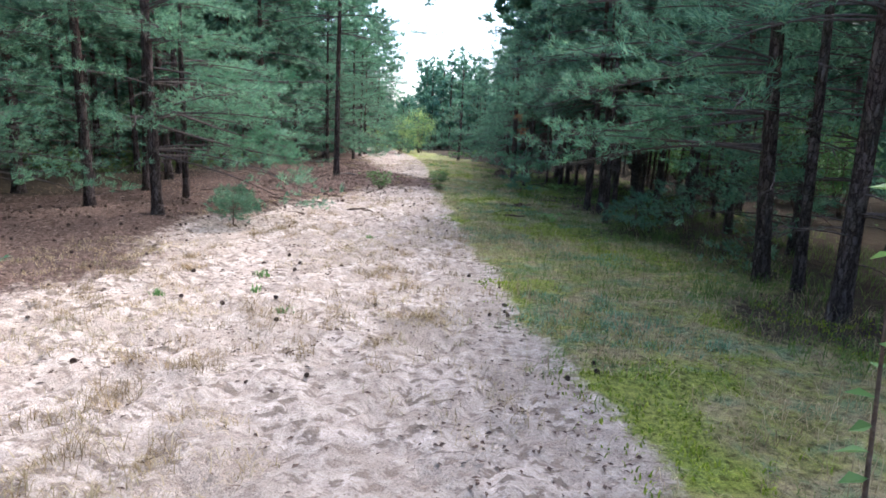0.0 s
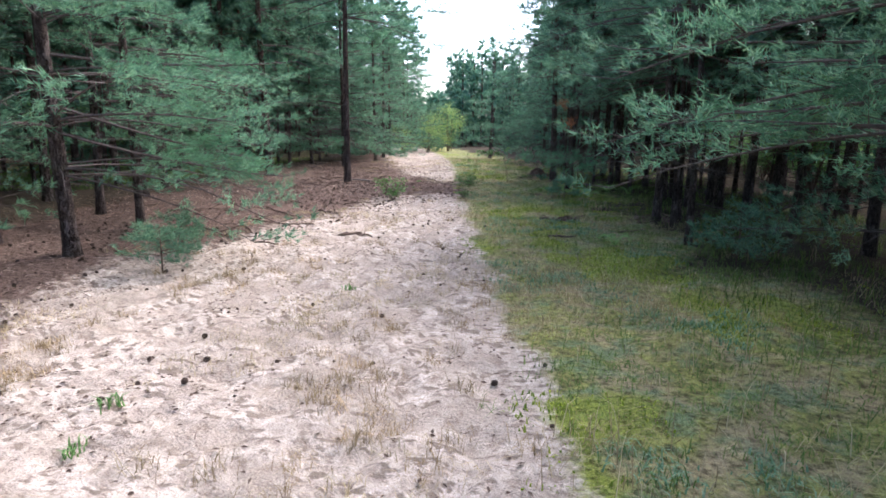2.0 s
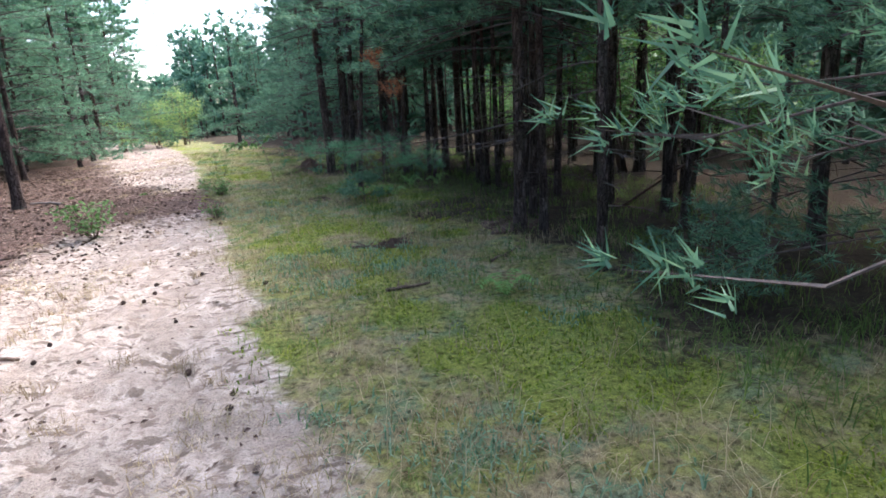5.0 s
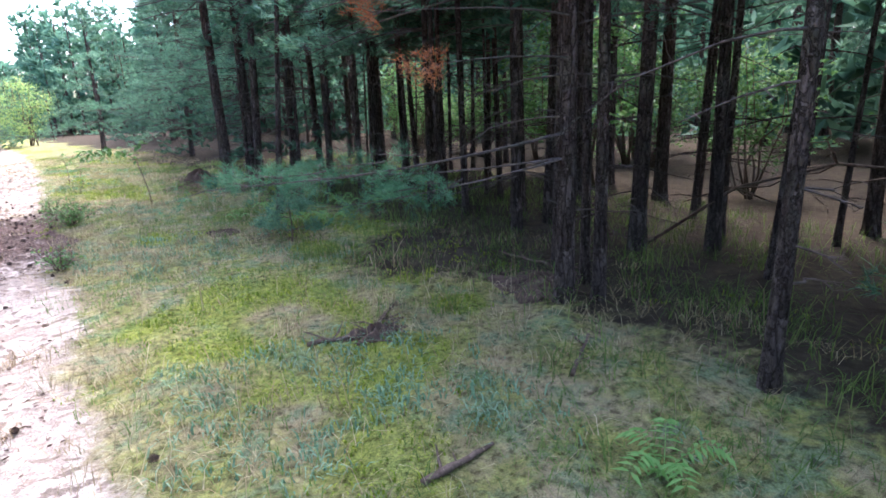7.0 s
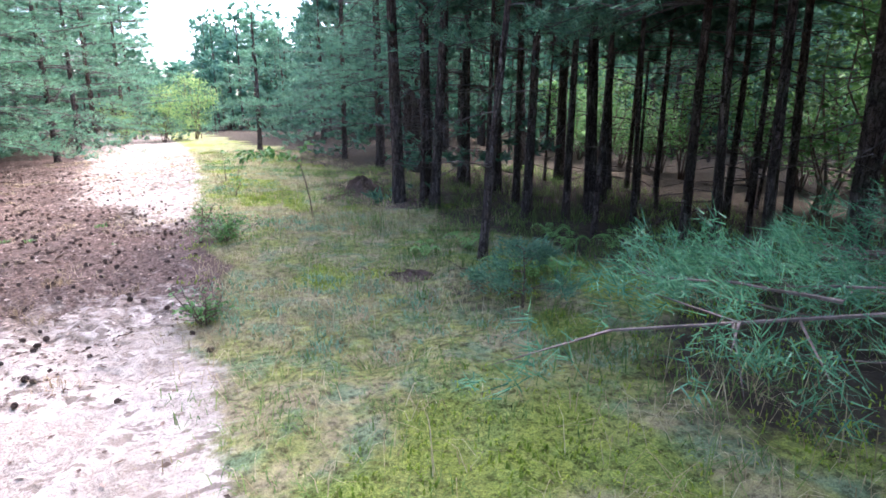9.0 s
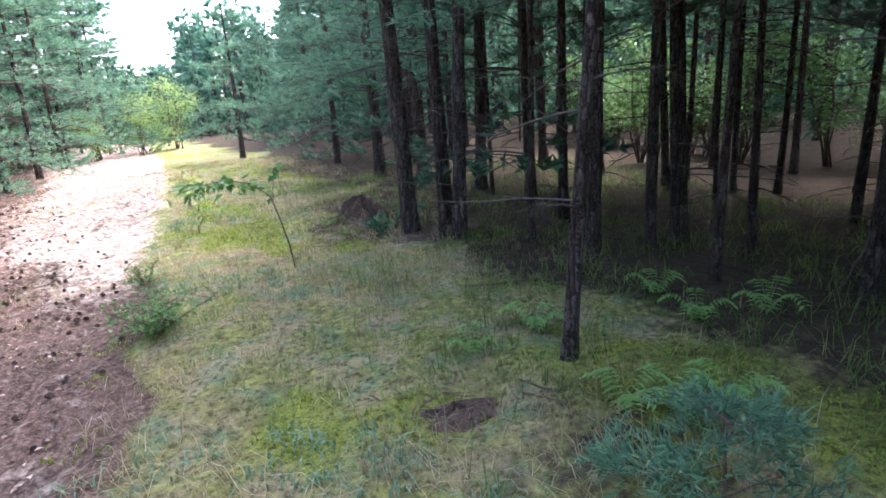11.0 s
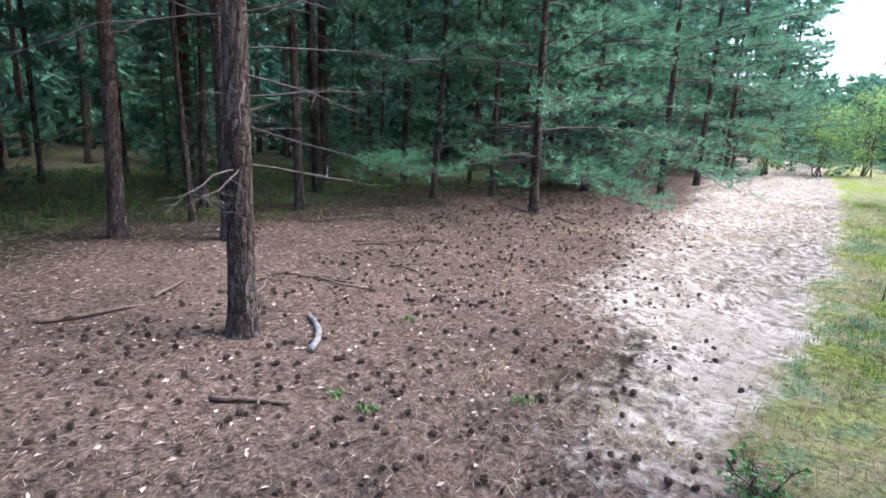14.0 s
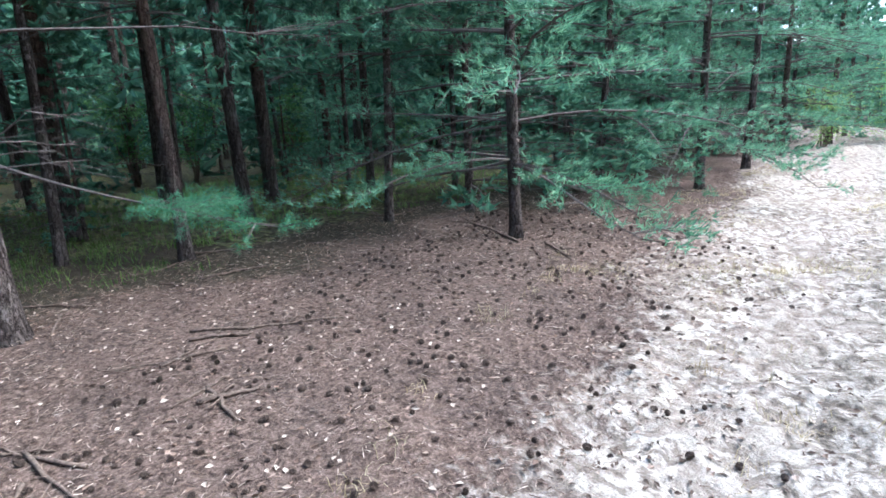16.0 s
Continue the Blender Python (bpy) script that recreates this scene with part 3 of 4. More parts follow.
for k, (x, y, d, low) in enumerate(LEFT_PINES + RIGHT_PINES + RIGHT_PINES_BEYOND):
    close = (x, y) in ((-4.24, 19.28), (-7.2, 20.75), (2.72, 12.08), (2.97, 11.98))
    tall = 4.5 + 26 * d + RNG.uniform(-0.4, 0.8) if d < 0.2 else RNG.uniform(9.5, 11.5)
    if low < 0.6:
        tall = 4.2
    if low == 1.25:
        tall = 5.2
    if low < 0.99 and y > 24:
        tall = RNG.uniform(8.5, 10.0)
    side = toward_path(x, y) if low < 2.9 else None
    all_round = low < 0.99 and y > 24
    tilt = RNG.normal(0, 0.012, 2)
    if x == -4.24:
        tilt = np.array([0.012, 0.012])
    elif x < 3.7 and y < 7 and x > 0:
        tilt = np.array([-0.06, 0.0])
    elif x == 2.76:
        tilt = np.array([-0.05, 0.0])
    elif x == 2.25:
        tilt = np.array([0.05, 0.0])
    # Two trunks by the litter get extra-wide, mostly unseen crowns to shade the ground.
    t = pine("pine_tree", d, max(tall, low + 2.2), low, None if all_round else side, 1.0, tilt, close, dead=18 if low > 2 else 10,
             reach=1.75 if x in (-4.24, -7.2) else 1.65 if low < 0.99 and y > 24 else (0.8 if low == 1.25 else 1.25 if low < 1.6 else 1.0), thick=1.45 if all_round or x in (-4.24, -7.2) else 1.0, far=d <= 0.15 and low >= 2.8 and x != 2.76 and y > 9)
    if x == -4.24:
        words = "bare pine trunk with flaking grey-brown bark on needle litter"
    elif low < 1.3:
        words = "young pine with green boughs hanging low over the ground"
    elif d < 0.13:
        words = "thin suppressed pine pole with dead twigs"
    else:
        words = "pine with bare lower trunk, dead snags and green crown"
    plant(t, x, y, words, "pines along the track")
    placed.append((x, y))

# a thin leaning pine in the grass
slim = pine("pine_tree", 0.09, 6.0, 2.9, None, 0.9, (0.105, 0.02), False, dead=14)
plant(slim, 1.82, 16.68, "thin leaning pine with curved dead twigs in the grass", "pines along the track")
placed.append((1.82, 16.68))


def bough(tree_xy, z0, tip, label, first=0.35, twigs=34, dead=False, radius=0.022, droop=0.4):
    """A single long bough from a trunk to its tip, as a part of the tree that stands there."""
    x, y = tree_xy
    owner = min((o for o in bpy.data.objects if o.name.startswith("pine_tree")), key=lambda o: (o.location.x - x) ** 2 + (o.location.y - y) ** 2)
    wood, crown = Geo(), Geo()
    d = np.array([tip[0] - owner.location.x, tip[1] - owner.location.y])
    L, az = float(np.hypot(*d)), math.atan2(d[1], d[0])
    p0 = np.array([0, 0, z0])
    if dead:
        dead_branch(wood, p0, az, L, (tip[2] - z0) / L + 0.1, radius, 6)
    else:
        rise = (tip[2] - z0) / L
        live_branch(wood, crown, p0, az, L, rise - 0.1, -0.1, radius, first, int(twigs * 0.8), 7, 14, 0.058, 0.003, droop, 0.012, 0.24)
        for k in range(4):
            i = RNG.uniform(first, 0.92)
            q = p0 + i * np.array([d[0], d[1], tip[2] - z0])
            shoot = (0.26 - 0.14 * i) * min(L, 2.4) * RNG.uniform(0.7, 1.3)
            live_branch(wood, crown, q, az + RNG.choice([-1, 1]) * RNG.uniform(0.3, 0.95), shoot, RNG.uniform(-0.4, 0.3), RNG.uniform(-0.15, 0.2), 0.005,
                        0.25, 7, 6, 14, 0.058, 0.003, droop, 0.05, 0.16)
    if dead:
        part("dead_bough", wood, DEADWOOD, owner, label)
    else:
        part("bough", crown, BOUGH, owner, label, other=wood, other_mat=DEADWOOD)


bough((2.72, 12.08), 1.22, (0.45, 12.5, 1.02), "long low bough reaching over the grass", 0.4, 16, radius=0.011, droop=0.25)
bough((2.72, 12.08), 1.05, (1.25, 12.65, 0.82), "thin hanging bough", 0.4, 13, radius=0.009, droop=0.3)
bough((2.72, 12.08), 1.05, (1.2, 13.1, 0.98), "thin bough", 0.5, 13, radius=0.009, droop=0.2)
bough((-7.2, 20.75), 1.5, (-4.75, 21.95, 1.0), "long drooping bough", 0.6, 26, radius=0.014)
bough((-7.2, 20.75), 2.3, (-5.02, 22.4, 2.35), "long bare branch", dead=True, radius=0.014)
bough((-7.2, 20.75), 2.6, (-8.28, 18.37, 3.2), "bare branch", dead=True, radius=0.012)
bough((-4.85, 8.9), 1.75, (-2.9, 9.6, 1.15), "arched bough with hanging twigs", 0.5, 22)
bough((-4.85, 8.9), 1.45, (-2.35, 9.2, 0.95), "arched bough with hanging twigs", 0.45, 26)
bough((-4.85, 8.9), 2.3, (-2.0, 8.9, 2.2), "spreading bough", 0.35, 26)
bough((3.55, 6.42), 1.9, (1.55, 6.5, 1.62), "low bough reaching to the track", 0.4, 20)
bough((-6.15, 25.95), 0.95, (-4.31, 25.86, 0.6), "lowest bough", 0.35, 18)
bough((-6.15, 25.95), 1.0, (-7.87, 25.36, 0.75), "lowest bough", 0.35, 18)

# sprays of dead orange needles on a twig
for x, y, zz in ((1.1, 11.3, 1.58), (1.17, 11.36, 1.84)):
    owner = min((o for o in bpy.data.objects if o.name.startswith("pine_tree")), key=lambda o: (o.location.x - 2.72) ** 2 + (o.location.y - 12.08) ** 2)
    wood, spray = Geo(), Geo()
    d = np.array([x - owner.location.x, y - owner.location.y])
    L = float(np.hypot(*d))
    live_branch(wood, spray, np.array([0, 0, zz + 0.12]), math.atan2(d[1], d[0]), L, 0.0, 0.12 / L, 0.007, 0.95, 5, 5, 14, 0.05, 0.004, 0.3, 0.02, 0.08)
    part("dead_spray", spray, RUSTY, owner, "dead orange needles on a twig", other=wood, other_mat=DEADWOOD)

# the stand behind: a few grown forms, set out again and again
FORMS = {
    "bare": [pine("pine_tree", d, h, low, None, far=True, dead=12) for d, h, low in ((0.2, 10.5, 3.0), (0.15, 9.5, 2.6), (0.24, 11.5, 3.4), (0.12, 8.0, 2.4))],
    "pole": [pine("pine_tree", d, h, low, None, far=True, dead=14, reach=0.5) for d, h, low in ((0.075, 6.5, 3.6), (0.095, 7.5, 4.0), (0.06, 5.0, 2.8))],
    "edge": [pine("pine_tree", d, h, low, 0.0, far=True, dead=6, reach=1.3) for d, h, low in ((0.18, 9.0, 0.8), (0.2, 10.0, 0.9), (0.15, 8.0, 0.6))],
}
FORM_USED = set()
TREE_EDGE_R = (np.array([-10, 6, 12, 16, 20, 26, 34, 45, 60.0]), np.array([4.6, 4.6, 4.6, 4.8, 3.2, 4.2, 3.3, 2.2, 0.4]))
TREE_EDGE_L = (np.array([-10, 6, 9, 17, 19, 22, 26, 30, 40, 45, 52, 60.0]), np.array([-6.5, -6.4, -6.0, -6.8, -8.4, -8.6, -7.8, -8.0, -8.2, -6.6, -7.0, -9.0]))


def set_out(kind, x, y, size=1.0):
    form = FORMS[kind][RNG.integers(len(FORMS[kind]))]
    turn = math.degrees(toward_path(x, y)) + RNG.normal(0, 25) if kind == "edge" else RNG.uniform(0, 360)
    m = pose(x, y, float(on_ground(x, y)) - 0.02 if math.hypot(x, y - 15) < 30 else -0.3, RNG.normal(0, 1.2), RNG.normal(0, 1.2), turn)
    m = m @ Matrix.Diagonal((*[size * RNG.uniform(0.85, 1.15)] * 2, size * RNG.uniform(0.85, 1.12), 1))
    if form.name in FORM_USED:
        form = copy_thing(form, m)
    else:
        FORM_USED.add(form.name)
        form.matrix_basis = m
    low_boughs = kind == "edge"
    tagged(form, "pine at the stand's edge, green to the ground" if low_boughs else "slender pine in the dim stand, bare below", "pine tree", "pines of the stand")
    placed.append((x, y))


for side_, (ys, xs), sign in (("r", TREE_EDGE_R, 1), ("l", TREE_EDGE_L, -1)):
    y = -5.0
    while y < 54:
        e = float(np.interp(y, ys, xs))
        x = e + sign * RNG.uniform(0, 0.8)
        first = True
        while abs(x - e) < (11 if y < 32 else 6):
            px, py = x + RNG.normal(0, 0.4), y + RNG.normal(0, 0.55)
            if side_ == "r" and px < 6.2 and 3 < py < 11.5:
                px += 2.4
            near = min((px - a) ** 2 + (py - b) ** 2 for a, b in placed)
            glade = (side_ == "r" and 8.4 < px < 12.5 and 2 < py < 30)
            glade = glade or (-8.6 < px < -5.5 and 16.8 < py < 19.6)
            inside = sign * (px - np.interp(py, ys, xs)) > -0.2
            if near > 1.3 and inside and not (glade and RNG.uniform() < 0.75):
                wall = first and (y > 26 or (side_ == "r" and 21 < y))
                set_out("edge" if wall else "bare", px, py)
            first = False
            x += sign * RNG.uniform(1.9, 2.7) * (1.0 if abs(x - e) < 6 else 1.35)
        y += RNG.uniform(1.9, 2.5) if y < 32 else RNG.uniform(2.4, 3.2)
for k in range(34):
    px, py = RNG.uniform(3.3, 7.5), max(RNG.uniform(9.5, 25), 12.0)
    if min((px - a) ** 2 + (py - b) ** 2 for a, b in placed) > 0.35:
        set_out("pole", px, py)
for k in range(16):
    set_out("edge", RNG.uniform(-16.5, -10.2), RNG.uniform(12.5, 30), RNG.uniform(0.28, 0.5))
# trees that close the far end of the track
for k in range(14):
    set_out("edge", RNG.uniform(-18, -2), RNG.uniform(52, 62), 0.5)
for forms in FORMS.values():
    for f in forms:
        if f.name not in FORM_USED:
            set_out("bare", 20 + RNG.uniform(0, 4), -12 + RNG.uniform(0, 3))

# woods beyond, too many to count
woods_g, woods_t = Geo(), Geo()
for k in range(3000):
    x, y = RNG.uniform(-62, 62), RNG.uniform(-40, 95)
    on_right = x - float(np.interp(y, *TREE_EDGE_R))
    on_left = float(np.interp(y, *TREE_EDGE_L)) - x
    deep = 10.5 if y < 32 else 5.5
    if not (on_right > deep or on_left > deep or (y < -6 and (on_right > 0 or on_left > 0)) or y > 66):
        continue
    h = RNG.uniform(8.5, 12.5)
    if y > 48 and abs(x + 9 + 0.17 * (y - 48)) < 9:
        h *= 0.5
    woods_t.tube([(x, y, -0.4), (x, y, h)], [0.13, 0.03], 5)
    n = 64
    zc = np.where(np.arange(n) < 20, RNG.uniform(0.01, 0.3, n), RNG.uniform(0.3, 1, n)) * h
    ac = RNG.uniform(0, 2 * np.pi, n)
    rc = (1.15 - zc / h) * 2.2 * RNG.uniform(0.25, 1, n)
    c = np.stack([x + rc * np.cos(ac), y + rc * np.sin(ac), zc], -1)
    woods_g.spikes(c, np.stack([np.cos(ac), np.sin(ac), 0.4 + 0 * ac], -1), 5, 0.75, 0.3, 0.7)
tagged(new("far_woods", woods_g.mesh("far_woods", NEEDLE_FAR)), "far pine woods around the stand", "woods", kind="stuff")
tagged(new("far_trunks", woods_t.mesh("far_trunks", BARK)), "trunks of the far pine woods", "woods", kind="stuff")


# ---------------------------------------------------------------- broadleaved growth
def leafy_shrub(name, h, wide, stems, leaf_n, leaf, mat, bare=0.1, lean=0.3):
    ob = new(name)
    ob.empty_display_size = 0.1
    wood, green = Geo(), Geo()
    pos, way = [], []
    for k in range(stems):
        az = RNG.uniform(0, 2 * np.pi)
        top = np.array([math.cos(az) * wide * RNG.uniform(0.1, lean + 0.1), math.sin(az) * wide * RNG.uniform(0.1, lean + 0.1), h * RNG.uniform(0.75, 1.0)])
        b0 = np.array([RNG.normal(0, 0.03 * wide), RNG.normal(0, 0.03 * wide), -0.03])
        pts = np.linspace(0, 1, 6)[:, None] * (top - b0) + b0
        pts[1:5] += RNG.normal(0, 0.025 * h, (4, 3))
        wood.tube(pts, np.linspace(0.005 + 0.006 * h, 0.002, 6), 5)
        for j in range(7):
            u = RNG.uniform(bare + 0.1, 0.95)
            p = np.array([np.interp(u, np.linspace(0, 1, 6), pts[:, c]) for c in range(3)])
            a2 = RNG.uniform(0, 2 * np.pi)
            L = wide * RNG.uniform(0.2, 0.5) * (1.2 - 0.7 * u)
            e = p + L * np.array([math.cos(a2), math.sin(a2), RNG.uniform(0.0, 0.5)])
            wood.tube([p, (p + e) / 2 + RNG.normal(0, 0.03 * L, 3), e], [0.002 + 0.002 * h, 0.002 + 0.001 * h, 0.0015], 3)
            n = max(int(leaf_n / stems / 7), 2)
            q = RNG.uniform(0.15, 1.05, (n, 1))
            pos.append(p + (e - p) * q + RNG.normal(0, 0.06 * wide, (n, 3)) * [1, 1, 0.7])
            way.append(RNG.normal(size=(n, 3)) * [1, 1, 0.4] + [0, 0, -0.15])
    pos, way = np.concatenate(pos), np.concatenate(way)
    pos[:, 2] = np.maximum(pos[:, 2], 0.02)
    green.leaves(pos, way, RNG.normal(size=pos.shape) * 0.5 + [0, 0, 1.0], leaf, leaf * 0.62)
    part("stemwork", wood, STICKWOOD, ob, smooth=True, kind="stuff")
    part("foliage", green, mat, ob, kind="stuff")
    return ob


def stand(ob, x, y, label, cat, group="", rz=0.0, s=1.0):
    ob.matrix_basis = pose(x, y, float(on_ground(x, y)) if math.hypot(x, y - 15) < 30 else -0.2, 0, 0, rz) @ Matrix.Diagonal((s, s, s, 1))
    return tagged(ob, label, cat, group)


hazel = [leafy_shrub("understory_shrub", 3.4, 2.2, 6, 1500, 0.11, LEAF, 0.15), leafy_shrub("understory_shrub", 2.4, 2.0, 7, 1100, 0.1, LEAF, 0.1)]
count = 0
for k in range(34):
    x, y = RNG.uniform(7.0, 12.5), RNG.uniform(4, 32)
    if k > 27:
        x, y = RNG.uniform(-20, -14.5), RNG.uniform(14, 34)
    ob = hazel[k % 2] if k < 2 else None
    src = hazel[k % 2]
    if ob is None:
        ob = copy_thing(src, src.matrix_basis)
    stand(ob, x, y, "bright green broadleaved shrub behind the pines", "shrub", "shrubs in the glade", RNG.uniform(0, 360), RNG.uniform(0.75, 1.25))
stand(leafy_shrub("understory_shrub", 4.6, 1.7, 3, 800, 0.085, LEAF, 0.35), 4.55, 5.35, "slim broadleaved tree among the pine trunks", "shrub")
birch_a = leafy_shrub("young_birch", 3.5, 2.6, 5, 2600, 0.085, BIRCH_LEAF, 0.02)
stand(birch_a, -4.7, 43.0, "young yellow-green birch at the end of the track", "young tree", "birches at the track's end")
stand(copy_thing(birch_a, birch_a.matrix_basis), -6.2, 41.0, "young yellow-green birch at the end of the track", "young tree", "birches at the track's end", 130, 0.75)
stand(copy_thing(birch_a, birch_a.matrix_basis), -3.4, 44.5, "tall young birch at the end of the track", "young tree", "birches at the track's end", 70, 1.25)
stand(leafy_shrub("leafy_bush", 0.55, 0.75, 9, 420, 0.065, LEAF, 0.1, 0.5), -2.12, 15.2, "low leafy green bush beside the track", "bush")
stand(leafy_shrub("leafy_herb", 0.3, 0.7, 12, 420, 0.05, LEAF, 0.05, 0.6), -0.6, 18.42, "low leafy herb at the track's edge", "plant")
stand(leafy_shrub("leafy_herb", 0.3, 0.4, 7, 160, 0.045, LEAF, 0.05, 0.6), -0.6, 15.8, "low leafy herb at the track's edge", "plant")
stand(leafy_shrub("leafy_herb", 0.25, 0.35, 7, 130, 0.045, LEAF, 0.05, 0.6), -0.95, 20.0, "low leafy herb at the track's edge", "plant")
stand(leafy_shrub("slim_sapling", 0.75, 0.35, 1, 28, 0.06, LEAF, 0.3, 0.3), -0.64, 22.09, "slim leafy sapling beside the track", "sapling")
stand(leafy_shrub("slim_sapling", 0.7, 0.4, 1, 26, 0.06, LEAF, 0.4, 0.2), -0.9, 24.0, "slim leafy sapling beside the track", "sapling")

# the arched sapling with a few large leaves
sapling = new("arched_sapling")
sapling.empty_display_size = 0.1
stem, leafs = Geo(), Geo()
bow = np.array([(0, 0, -0.03), (-0.03, 0.0, 0.25), (-0.08, 0.0, 0.5), (-0.14, 0.0, 0.74), (-0.3, 0.02, 0.88), (-0.52, 0.05, 0.93), (-0.78, 0.08, 0.9), (-0.95, 0.1, 0.84)])
stem.tube(bow, np.linspace(0.009, 0.003, 8), 7)
twig = np.array([(-0.12, 0, 0.70), (-0.10, 0.03, 0.86), (-0.07, 0.05, 1.0)])
stem.tube(twig, [0.004, 0.003, 0.002], 5)
lp, lw = [], []
for k in range(64):
    u = RNG.uniform(0.45, 1.0)
    p = np.array([np.interp(u, np.linspace(0, 1, 8), bow[:, c]) for c in range(3)])
    lp.append(p + RNG.normal(0, 0.045, 3) * [1, 1.4, 0.8])
    lw.append([RNG.normal(-0.3, 0.7), RNG.normal(0, 1.0), RNG.uniform(-0.9, 0.1)])
for k in range(9):
    lp.append(twig[2] + RNG.normal(0, 0.045, 3))
    lw.append(RNG.normal(size=3))
leafs.leaves(np.array(lp), np.array(lw), np.array([[0, 0, 1.0]]) + RNG.normal(0, 0.35, (len(lp), 3)), 0.12, 0.075)
part("stem", stem, STICKWOOD, sapling, smooth=True)
part("foliage", leafs, LEAF, sapling, "broad glossy green leaves", kind="stuff")
stand(sapling, 0.48, 19.68, "arched leafy sapling leaning over the verge", "sapling")


# a thin sapling with large pale leaves close to the start of the walk
near_sapling = new("leafy_sapling")
near_sapling.empty_display_size = 0.1
stem, leafs = Geo(), Geo()
rod = np.array([(0.12, 0.0, -0.03), (0.1, 0.01, 0.4), (0.06, 0.0, 0.8), (0.04, 0.02, 1.2), (0.0, 0.0, 1.6)])
stem.tube(rod, [0.009, 0.008, 0.006, 0.004, 0.002], 6)
lp = np.stack([np.interp(np.linspace(0.3, 1.58, 16), rod[:, 2], rod[:, 0]), np.zeros(16), np.linspace(0.3, 1.58, 16)], -1)
lw = np.stack([RNG.normal(-0.3, 0.8, 16), RNG.normal(0, 0.8, 16), RNG.uniform(-0.5, 0.2, 16)], -1)
leafs.leaves(lp, lw, np.array([[0, 0, 1.0]]) + RNG.normal(0, 0.35, (16, 3)), 0.085, 0.055)
part("stem", stem, STICKWOOD, near_sapling, smooth=True)
part("foliage", leafs, LEAF, near_sapling, "broad pale green leaves", kind="stuff")
stand(near_sapling, 1.2, 1.52, "thin sapling with broad pale leaves on the verge", "sapling")


def pine_seedling(x, y, h, label):
    ob = new("pine_seedling")
    ob.empty_display_size = 0.1
    wood, green = Geo(), Geo()
    wood.tube([(0, 0, -0.02), (0.01, 0, h * 0.5), (0, 0.01, h)], [0.01, 0.007, 0.003], 6)
    for k in range(14):
        z = h * RNG.uniform(0.12, 1)
        live_branch(wood, green, np.array([0, 0, z]), RNG.uniform(0, 6.3), h * 0.75 * (1.15 - z / h * 0.8), 0.3, 0.1, 0.005, 0.25, 5, 4, 10, 0.065, 0.008)
    part("stem", wood, STICKWOOD, ob)
    part("foliage", green, NEEDLE, ob, kind="stuff")
    stand(ob, x, y, label, "seedling", "pine seedlings")


pine_seedling(-3.4, 8.35, 0.5, "small bushy pine seedling in the litter")
pine_seedling(-3.75, 9.3, 0.45, "small bushy pine seedling in the litter")
pine_seedling(-4.6, 4.9, 0.35, "small pine seedling at the sand's edge")
pine_seedling(3.0, 9.6, 0.6, "small dark pine seedling under the trees")
pine_seedling(1.62, 15.3, 0.45, "small pine seedling in the grass")


def fern(x, y, s, rz):
    ob = new("fern")
    ob.empty_display_size = 0.1
    for k in range(5):
        g = Geo()
        a = k * 1.26 + RNG.normal(0, 0.3)
        u = np.linspace(0, 1, 12)
        L = RNG.uniform(0.28, 0.42)
        rib = np.stack([np.cos(a) * u * L, np.sin(a) * u * L, 0.26 * np.sin(u * 2.3) * L / 0.35], -1)
        g.tube(rib[::3], [0.003, 0.003, 0.002, 0.001], 4)
        side = np.array([-math.sin(a), math.cos(a), 0])
        for sgn in (-1, 1):
            wl = (0.14 * np.sin(np.pi * (0.12 + 0.88 * u)) + 0.01)[1:, None]
            g.leaves(rib[1:], np.repeat([sgn * side + [0.3 * math.cos(a), 0.3 * math.sin(a), -0.15]], 11, 0), np.array([[0, 0, 1.0]]), 0.11, 0.035)
        part("frond", g, FERN, ob)
    stand(ob, x, y, "small bright green fern in the grass", "fern", "ferns in the grass", rz, s)


for k, (x, y) in enumerate([(1.77, 16.08), (2.02, 15.98), (2.26, 15.92), (1.36, 17.02), (2.9, 17.28), (2.82, 16.77), (1.85, 17.12), (3.29, 16.67), (1.75, 10.4)]):
    fern(x, y, 0.45 + 0.2 * RNG.uniform(), 40 * k)


